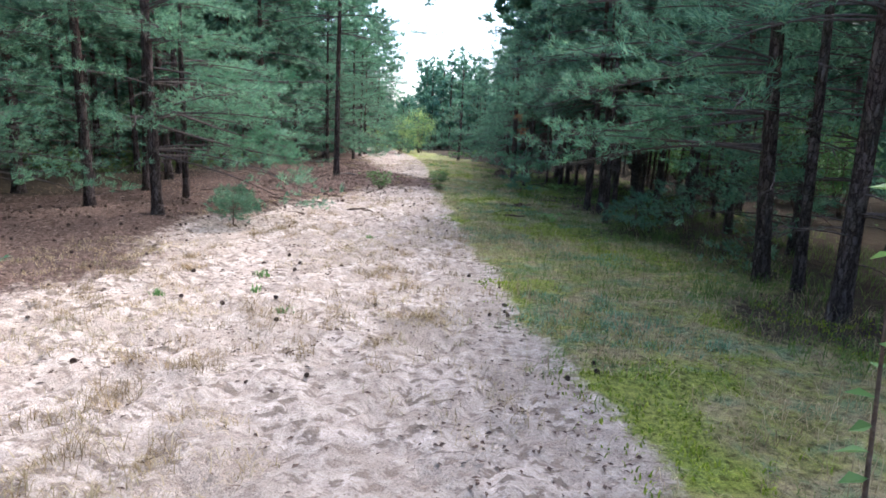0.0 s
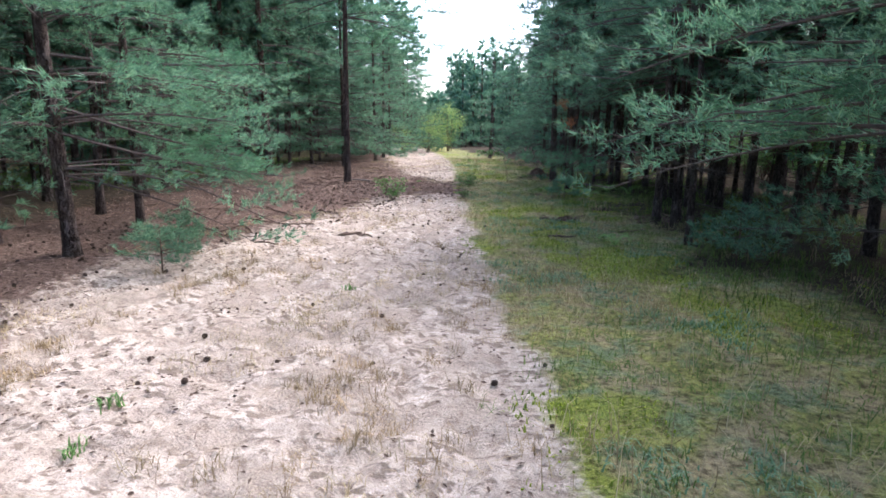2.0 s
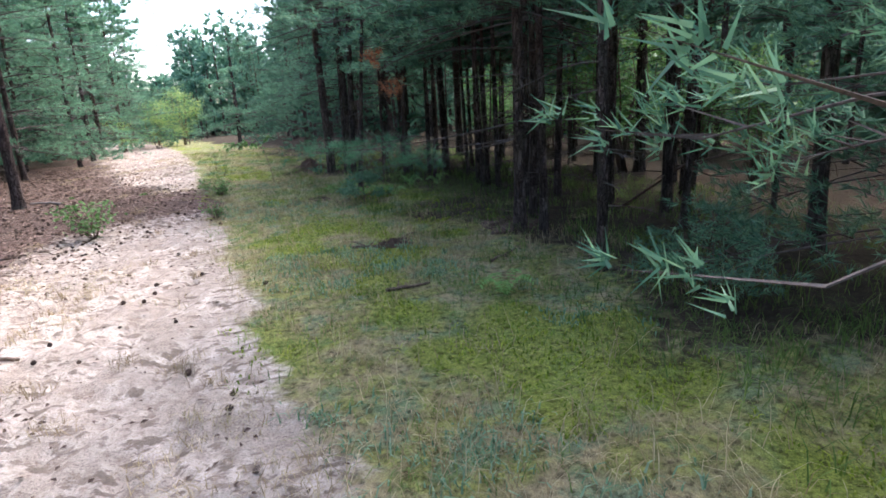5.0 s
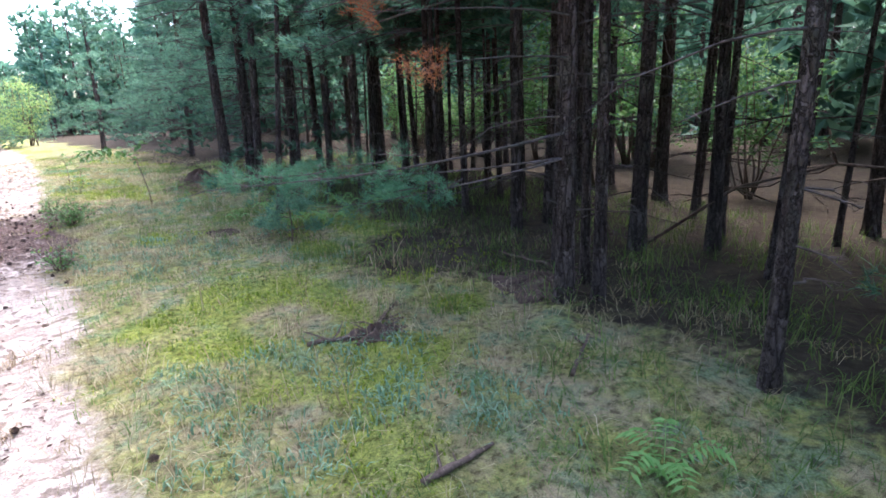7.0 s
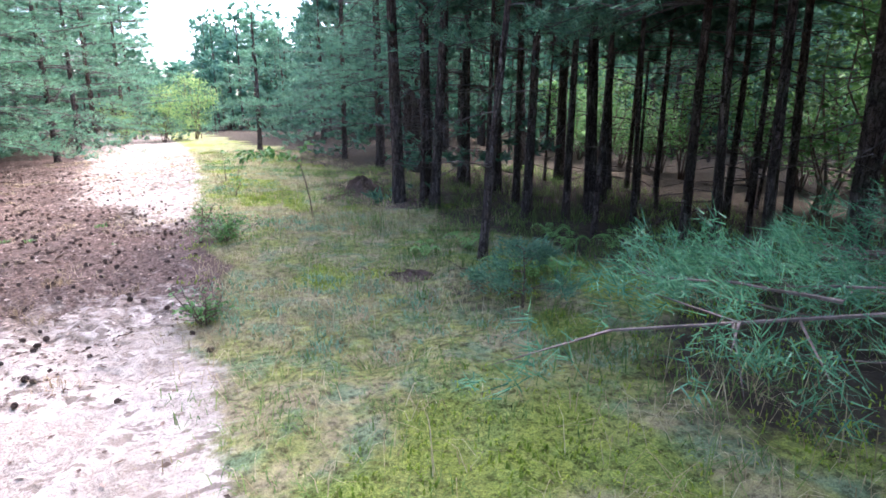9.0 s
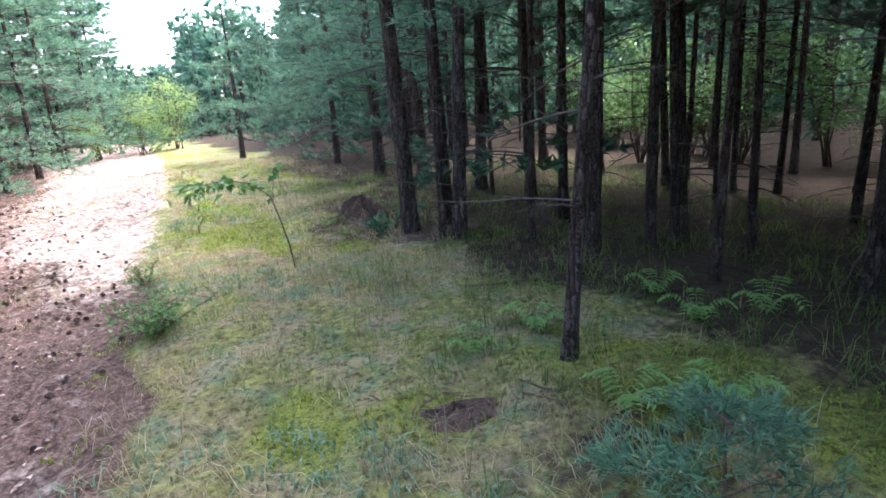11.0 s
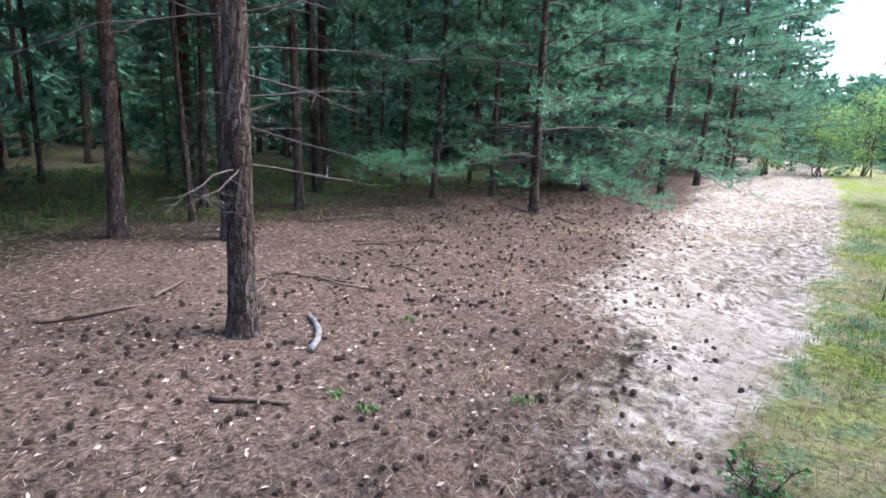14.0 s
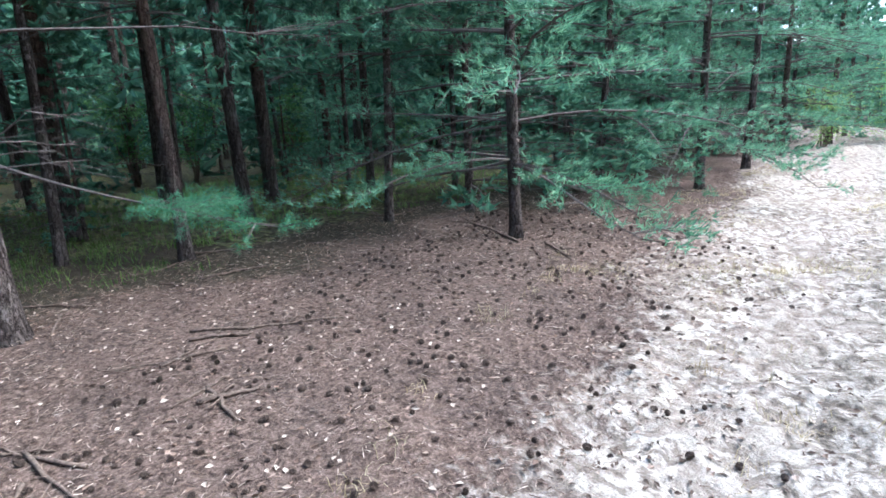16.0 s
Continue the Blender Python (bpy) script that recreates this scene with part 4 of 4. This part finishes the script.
# ---------------------------------------------------------------- wood and debris on the ground
def fallen(name, ends, radius, label, mat=STICKWOOD, subs=1, bow_=0.0, group="fallen sticks"):
    (x0, y0), (x1, y1) = ends
    g = Geo()
    cx, cy = (x0 + x1) / 2, (y0 + y1) / 2
    cz = float(on_ground(cx, cy))
    u = np.linspace(0, 1, 9)
    d = np.array([x1 - x0, y1 - y0])
    L = float(np.hypot(*d))
    nrm = np.array([-d[1], d[0]]) / max(L, 1e-6)
    off = bow_ * L * np.sin(np.pi * u) + RNG.normal(0, 0.012 * L, 9)
    xs, ys = x0 + d[0] * u + nrm[0] * off - cx, y0 + d[1] * u + nrm[1] * off - cy
    zs_ = on_ground(xs + cx, ys + cy) - cz + radius * 0.7 + np.abs(RNG.normal(0, 0.008, 9))
    pts = np.stack([xs, ys, zs_], -1)
    g.tube(pts, radius * np.linspace(1.0, 0.55, 9) * RNG.uniform(0.85, 1.15, 9), 8)
    for k in range(subs):
        i = RNG.integers(2, 7)
        a = math.atan2(d[1], d[0]) + RNG.choice([-1, 1]) * RNG.uniform(0.4, 1.1)
        e = pts[i] + L * RNG.uniform(0.15, 0.4) * np.array([math.cos(a), math.sin(a), RNG.uniform(0, 0.3)])
        g.tube([pts[i], (pts[i] + e) / 2 + RNG.normal(0, 0.01, 3), e], [radius * 0.5, radius * 0.4, radius * 0.15], 5)
    ob = new(name, g.mesh(name, mat, True))
    ob.matrix_basis = pose(cx, cy, cz)
    return tagged(ob, label, "stick", group)


tagged(fallen("bent_log_piece", ((-3.62, 19.44), (-4.26, 19.85)), 0.029, "short bent piece of weathered grey log", GREYWOOD, 0, -0.1), category="log")
STICKS_BY_TRUNK = [
    (-5.32, 18.22, -5.21, 18.96), (-5.76, 17.41, -6.18, 17.82), (-3.45, 18.65, -3.08, 18.92), (-6.11, 21.78, -5.43, 22.77), (-4.58, 17.51, -5.1, 17.82),
    (-5.43, 19.1, -5.72, 19.48), (-4.88, 19.68, -5.61, 20.44), (-5.1, 21.5, -4.6, 21.44), (-5.24, 19.6, -5.44, 20.33), (-5.93, 21.7, -5.7, 22.11),
    (-4.93, 21.37, -4.81, 21.71), (-2.27, 17.92, -2.16, 18.34), (-5.93, 25.7, -7.48, 26.33), (-5.62, 25.87, -5.05, 25.52),
]
for x0, y0, x1, y1 in STICKS_BY_TRUNK:
    fallen("fallen_stick", ((x0, y0), (x1, y1)), RNG.uniform(0.011, 0.024), "dark fallen pine stick on needle litter", STICKWOOD, 2)
STICKS_BY_SAND = [
    (-4.09, 11.95, -3.06, 11.38), (-4.38, 10.97, -3.53, 10.27), (-3.19, 10.08, -2.76, 10.01), (-5.23, 13.08, -4.54, 12.65), (-2.15, 10.78, -1.67, 10.79),
    (-2.92, 11.02, -2.88, 11.94), (-2.06, 10.58, -1.66, 10.83), (-3.2, 11.3, -2.85, 11.77), (-2.96, 14.32, -2.68, 14.42), (-3.6, 12.6, -4.5, 13.6),
    (-3.2, 13.2, -2.6, 12.7),
]
for x0, y0, x1, y1 in STICKS_BY_SAND:
    fallen("fallen_stick", ((x0, y0), (x1, y1)), RNG.uniform(0.011, 0.02), "dark fallen branch at the edge of the sand", STICKWOOD, 3)
for k in range(46):
    y = RNG.uniform(8, 26)
    x = float(left_edge(y)) - (RNG.uniform(2.2, 6.0) if y > 15.5 else RNG.uniform(0.2, 4.5))
    a, L = RNG.uniform(0, 6.3), RNG.uniform(0.2, 0.9)
    fallen("fallen_stick", ((x, y), (x + L * math.cos(a), y + L * math.sin(a))), RNG.uniform(0.007, 0.016), "thin fallen pine twig on needle litter", STICKWOOD, 1)
for x0, y0, x1, y1 in [(0.9, 12.37, 1.55, 12.4), (1.36, 12.41, 1.7, 12.75), (1.98, 11.19, 2.4, 11.5), (3.2, 12.8, 3.0, 13.4), (0.9, 10.85, 1.3, 10.95), (1.75, 18.2, 2.6, 18.0)]:
    fallen("fallen_stick", ((x0, y0), (x1, y1)), RNG.uniform(0.012, 0.022), "dead stick lying in moss and grass", STICKWOOD, 2)

# a big dead bough leaning among the trunks on the shaded side
arch = np.array([(4.7, 13.1, -0.08), (5.3, 12.5, 0.55), (5.9, 11.9, 0.78), (6.4, 11.4, 0.7), (6.8, 10.9, 0.4), (7.1, 10.5, 0.0)])
big_bough = tagged(new("dead_bough"), "large dead bough arched over the forest floor", "branch")
g = Geo()
g.tube(arch, [0.018, 0.017, 0.015, 0.013, 0.01, 0.005], 7)
part("limb", g, STICKWOOD, big_bough, smooth=True)
for k in range(22):
    i = RNG.integers(1, 5)
    e = arch[i] + RNG.normal(0, 0.4, 3) * [1, 1, 0.6]
    e[2] = max(e[2], -0.05)
    g = Geo()
    g.tube([arch[i], (arch[i] + e) / 2 + RNG.normal(0, 0.04, 3), e], [0.012, 0.008, 0.003], 4)
    part("twig", g, STICKWOOD, big_bough)


def rough_heap(name, x, y, rx, ry, h, label, mat, straws):
    ob = new(name)
    ob.empty_display_size = 0.1
    g = Geo()
    n, k = 28, 9
    aa, uu = np.meshgrid(np.linspace(0, 2 * np.pi, n, endpoint=False), np.linspace(0, 1, k), indexing="xy")
    r = uu * (1 + 0.25 * np.sin(aa * 3 + 1) + 0.12 * np.sin(aa * 7)) + RNG.normal(0, 0.03, aa.shape) * (uu > 0)
    z = h * np.cos(uu * np.pi / 2) ** 0.8 * (1 + 0.35 * np.sin(aa * 4 + uu * 7)) + RNG.normal(0, 0.1 * h, aa.shape) * (uu < 1) - 0.03 * uu
    i, j = np.meshgrid(np.arange(k - 1), np.arange(n), indexing="ij")
    p, q = i * n + j, i * n + (j + 1) % n
    g.add(np.stack([rx * r * np.cos(aa), ry * r * np.sin(aa), z], -1).reshape(-1, 3),
          np.concatenate([np.stack([p, p + n, q], -1).reshape(-1, 3), np.stack([q, p + n, q + n], -1).reshape(-1, 3)]))
    part("soil", g, mat, ob)
    for k in range(straws):
        w = Geo()
        a, l = RNG.uniform(0, 6.3), RNG.uniform(0.1, 0.35)
        c = np.array([RNG.normal(0, rx * 0.6), RNG.normal(0, ry * 0.6), h * RNG.uniform(0.1, 0.7)])
        e = c + l * np.array([math.cos(a), math.sin(a), RNG.normal(0, 0.25)])
        w.tube([c, (c + e) / 2 + RNG.normal(0, 0.02, 3), e], [0.007, 0.006, 0.002], 4)
        part("root", w, STICKWOOD, ob)
    stand(ob, x, y, label, "heap", "heaps in the grass")


rough_heap("root_heap", 1.5, 21.75, 0.38, 0.3, 0.24, "dark mound of soil and roots in the grass", SOIL, 30)
rough_heap("debris_heap", 1.32, 12.32, 0.22, 0.15, 0.06, "flat heap of brown bark and twigs", SOIL, 16)
rough_heap("debris_heap", 1.05, 16.45, 0.35, 0.2, 0.06, "flat heap of brown dead roots and twigs", SOIL, 22)
rough_heap("debris_heap", 2.8, 12.5, 0.4, 0.35, 0.05, "bark and needles heaped at a trunk", SOIL, 20)
rough_heap("debris_heap", 2.0, 20.35, 0.6, 0.4, 0.06, "bark and needles heaped at a trunk", SOIL, 26)
rough_heap("debris_heap", 1.15, 21.3, 0.5, 0.3, 0.06, "flat heap of brown dead roots and twigs", SOIL, 24)


# ---------------------------------------------------------------- pine cones
def cone_geo(g, m=None):
    """An open pine cone, 5 cm long, lying on its side."""
    v, f = [], []
    for ring in range(7):
        u = ring / 6
        r = 0.021 * math.sin(math.pi * (0.18 + 0.74 * u)) + 0.002
        for k in range(6):
            a = (k + 0.5 * (ring % 2)) * math.pi / 3
            c = np.array([-0.024 + 0.048 * u, 0, 0])
            o = np.array([0.35, math.cos(a) * 0.94, math.sin(a) * 0.94])
            s = np.array([0, -math.sin(a), math.cos(a)])
            b = len(v)
            v += [c + o * r * 0.25 - s * 0.003, c + o * r * 0.25 + s * 0.003, c + o * r + s * 0.008, c + o * r - s * 0.008, c + o * r * 1.0 + [-0.006, 0, 0]]
            f += [(b, b + 1, b + 2), (b, b + 2, b + 3), (b + 3, b + 2, b + 4), (b, b + 3, b + 4), (b + 1, b + 4, b + 2)]
    v = np.array(v)
    if m is not None:
        v = v @ np.array(m.to_3x3()).T + np.array(m.translation)
    g.add(v, f)


def cone_place(k):
    while True:
        y = RNG.uniform(2.5, 28)
        x = RNG.uniform(float(left_edge(y)) - 3.0, float(right_edge(y)) + 0.2)
        e = max(x - float(left_edge(y)), 0) / 1.0
        p = np.exp(-e * e) if y > 14 else (0.3 if e < 0.6 else 0.1)
        if 16.5 < y < 21.5 and x < -1.6:
            p = max(p, 0.8)
        if RNG.uniform() < p and not (abs(x + 4.24) < 0.2 and abs(y - 19.28) < 0.2):
            return x, y


def cone_pose(x, y):
    s = RNG.uniform(0.55, 0.95)
    return pose(x, y, float(on_ground(x, y)) + 0.017 * s, RNG.uniform(0, 360), RNG.normal(0, 14), RNG.uniform(0, 360)) @ Matrix.Diagonal((s, s, s, 1))


g = Geo()
cone_geo(g)
cone_mesh = g.mesh("pine_cone", CONE)
spots = [cone_place(k) for k in range(1500)]
spots.sort(key=lambda q: abs(q[1] - 20.3) + 0.35 * abs(q[0] + 3.2))
for x, y in spots[:290]:
    ob = new("pine_cone", cone_mesh)
    ob.matrix_basis = cone_pose(x, y)
    tagged(ob, "dark open pine cone on needle litter", "pine cone", "fallen pine cones")
g = Geo()
for x, y in spots[290:]:
    cone_geo(g, cone_pose(x, y))
tagged(new("scattered_cones", g.mesh("scattered_cones", CONE)), "dark pine cones scattered over the sand", "pine cones", kind="stuff")


# ---------------------------------------------------------------- grass, moss, litter
def scatter(n, xa, xb, ya, yb, keep):
    x, y = RNG.uniform(xa, xb, n), RNG.uniform(ya, yb, n)
    k = RNG.uniform(size=n) < keep(x, y)
    return x[k], y[k]


def clumps(x, y, per, spread):
    n = len(x)
    cx, cy = np.repeat(x, per) + RNG.normal(0, spread, n * per), np.repeat(y, per) + RNG.normal(0, spread, n * per)
    return np.stack([cx, cy, on_ground(cx, cy) - 0.005], -1)


def stuff(name, geo, mat, label, cat):
    return tagged(new(name, geo.mesh(name, mat)), label, cat, kind="stuff")


def verge(x, y):
    r = right_edge(y)
    return np.clip((x - r + 0.3) / 0.4, 0, 1) * np.clip((r + 4.2 - x) / 1.6, 0, 1)


def green_patch(x, y):
    return np.clip(0.5 + 0.9 * waves(x, y, 21, 2.0), 0, 1)


def moss_patch(x, y):
    return moss_share(x, y)


g = Geo()
x, y = scatter(15000, -4, 6, 0.5, 34, lambda x, y: verge(x, y) * (0.2 + 0.8 * (1 - green_patch(x, y))) * (1 - 0.85 * moss_patch(x, y)))
g.blades(clumps(x, y, 9, 0.06), 0.12, 0.004, 1.9)
x, y = scatter(1500, -4, 6, 0.5, 34, lambda x, y: verge(x, y) * np.clip(0.25 + 0.8 * waves(x, y, 25, 1.3), 0, 1))
g.blades(clumps(x, y, 14, 0.09), 0.26, 0.0038, 1.8)
x, y = scatter(420, -4, 6, 0.5, 26, lambda x, y: verge(x, y) * np.clip((x - right_edge(y) - 0.5) / 0.8, 0, 0.7))
g.blades(clumps(x, y, 3, 0.05), 0.42, 0.0045, 0.5)
stuff("dry_grass", g, STRAW, "dry straw-coloured grass along the track", "grass")
g = Geo()
x, y = scatter(16000, -4, 6, 0.5, 34, lambda x, y: verge(x, y) * green_patch(x, y) * (1 - 0.6 * moss_patch(x, y)))
g.blades(clumps(x, y, 9, 0.06), 0.09, 0.0045, 1.7)
x, y = scatter(1500, 0, 7, 3, 26, lambda x, y: np.clip((x - right_edge(y) - 1.5) / 0.6, 0, 0.9))
g.blades(clumps(x, y, 16, 0.1), 0.2, 0.0055, 1.7)
x, y = scatter(2600, -17, -8, 15, 31, lambda x, y: np.clip((-8.6 - x + 0.8 * waves(x, y, 47, 0.9)) / 1.5, 0, 0.85))
g.blades(clumps(x, y, 12, 0.09), 0.16, 0.007, 1.7)
stuff("green_grass", g, GRASS, "short green grass on the verge", "grass")
g = Geo()
x, y = scatter(26000, -4, 6, 0.5, 34, lambda x, y: verge(x, y) * moss_patch(x, y))
g.blades(clumps(x, y, 8, 0.05), 0.04, 0.011, 1.0)
stuff("moss", g, MOSS, "bright yellow-green moss cushions on the verge", "moss")
g = Geo()
x, y = scatter(7000, -4, 4, 0.5, 30, lambda x, y: np.clip((x - right_edge(y) + 0.1) / 0.2, 0, 1) * np.clip((right_edge(y) + 2.4 - x) / 0.8, 0, 1) * np.clip(1.8 * waves(x, y, 23, 1.7) - 0.2, 0, 1))
g.blades(clumps(x, y, 16, 0.06), 0.065, 0.01, 1.4)
stuff("grey_green_herbs", g, SAGE, "patches of grey-green low herbs", "herbs")
g = Geo()
x, y = scatter(9000, -6, 1.4, 0.5, 36, lambda x, y: np.clip((right_edge(y) - x) / 0.4, 0, 1) * np.clip((x - left_edge(y) + 1.0) / 0.5, 0, 1) * np.clip(0.05 + 1.1 * waves(x, y, 24, 2.0), 0, 1) * np.where(y < 13, 1.0, np.where(y < 20, 0.2, 0.8)))
g.blades(clumps(x, y, 18, 0.06), 0.075, 0.0042, 1.8)
stuff("sand_grass", g, STRAW, "sparse dry grass tufts on the sand", "grass")
g = Geo()
x, y = scatter(1500, -5, 1.4, 0.8, 24, lambda x, y: np.clip((right_edge(y) - x) / 0.3, 0, 1) * np.clip((x - left_edge(y) + 0.6) / 0.5, 0, 1) * np.clip(0.3 + 1.0 * waves(x, y, 41, 1.6), 0, 1) * np.where(y < 9, 1.0, np.where(y < 14, 0.45, 0.12)))
g.blades(clumps(x, y, 46, 0.055), 0.1, 0.0036, 1.7)
stuff("withered_tufts", g, TUFT, "withered brown grass tufts on the sand", "grass")
g = Geo()
x, y = scatter(190000, -9, 0.5, 1, 29, lambda x, y: np.clip((right_edge(y) - x - 0.1) / 0.7, 0, 1) * np.where(x < left_edge(y) + 0.5, 0.8, 0.1) * np.where(y > 15.5, 1.0, 0.35))
p = np.stack([x, y, on_ground(x, y) + 0.004], -1)
a = RNG.uniform(0, 2 * np.pi, len(x))
g.spikes(p, np.stack([np.cos(a), np.sin(a), 0.1 + 0 * a], -1), 1, 0.065, 0.0045, 0.13)
stuff("needle_litter", g, LITTER, "fallen brown pine needles", "needles")
g = Geo()
x, y = scatter(46000, -8, 1.2, 1, 34, lambda x, y: np.clip((right_edge(y) - x) / 0.3, 0, 1) * np.where(x < left_edge(y) + 0.6, 0.8, 0.12 + 0.75 * np.clip(0.2 + 1.2 * waves(x, y, 43, 2.6), 0, 1)))
p = np.stack([x, y, on_ground(x, y) + 0.004], -1)
a = RNG.uniform(0, 2 * np.pi, len(x))
g.leaves(p, np.stack([np.cos(a), np.sin(a), 0.12 + 0 * a], -1), np.array([[0, 0, 1.0]]) + RNG.normal(0, 0.35, (len(x), 3)), 0.042, 0.02)
stuff("bark_crumbs", g, SOIL, "dark bark flakes and leaf crumbs on the sand", "crumbs")
g = Geo()
x, y = scatter(9000, -8, -0.5, 12, 30, lambda x, y: np.clip((right_edge(y) - x) / 0.3, 0, 1) * np.where(x < left_edge(y) + 1.2, 0.8, 0.2))
p = np.stack([x, y, on_ground(x, y) + 0.006], -1)
a = RNG.uniform(0, 2 * np.pi, len(x))
g.leaves(p, np.stack([np.cos(a), np.sin(a), 0.15 + 0 * a], -1), np.array([[0, 0, 1.0]]) + RNG.normal(0, 0.4, (len(x), 3)), 0.045, 0.028)
stuff("dry_leaves", g, LITTER, "small dry leaves and pale bark scales on the litter", "leaves")


def weed(x, y, h, n, mat, label):
    g = Geo()
    c = np.repeat([[0.0, 0.0, -0.005]], n, 0) + RNG.normal(0, 0.03, (n, 3)) * [1, 1, 0]
    g.blades(c, h, 0.011, 0.8)
    ob = new("weed_tuft", g.mesh("weed_tuft", mat))
    stand(ob, x, y, label, "weed", "weeds on the sand")


for x, y, h in [(-1.94, 5.44, 0.13), (-1.85, 5.05, 0.1), (-1.25, 7.95, 0.08), (-2.55, 4.6, 0.1), (-1.4, 4.4, 0.12), (-3.01, 19.2, 0.07), (-2.76, 19.24, 0.07), (-3.65, 20.41, 0.08), (-1.82, 18.81, 0.08), (-2.22, 19.95, 0.07)]:
    weed(x, y, 0.75 * h, 30, LEAF, "small fresh green weed on the sand")
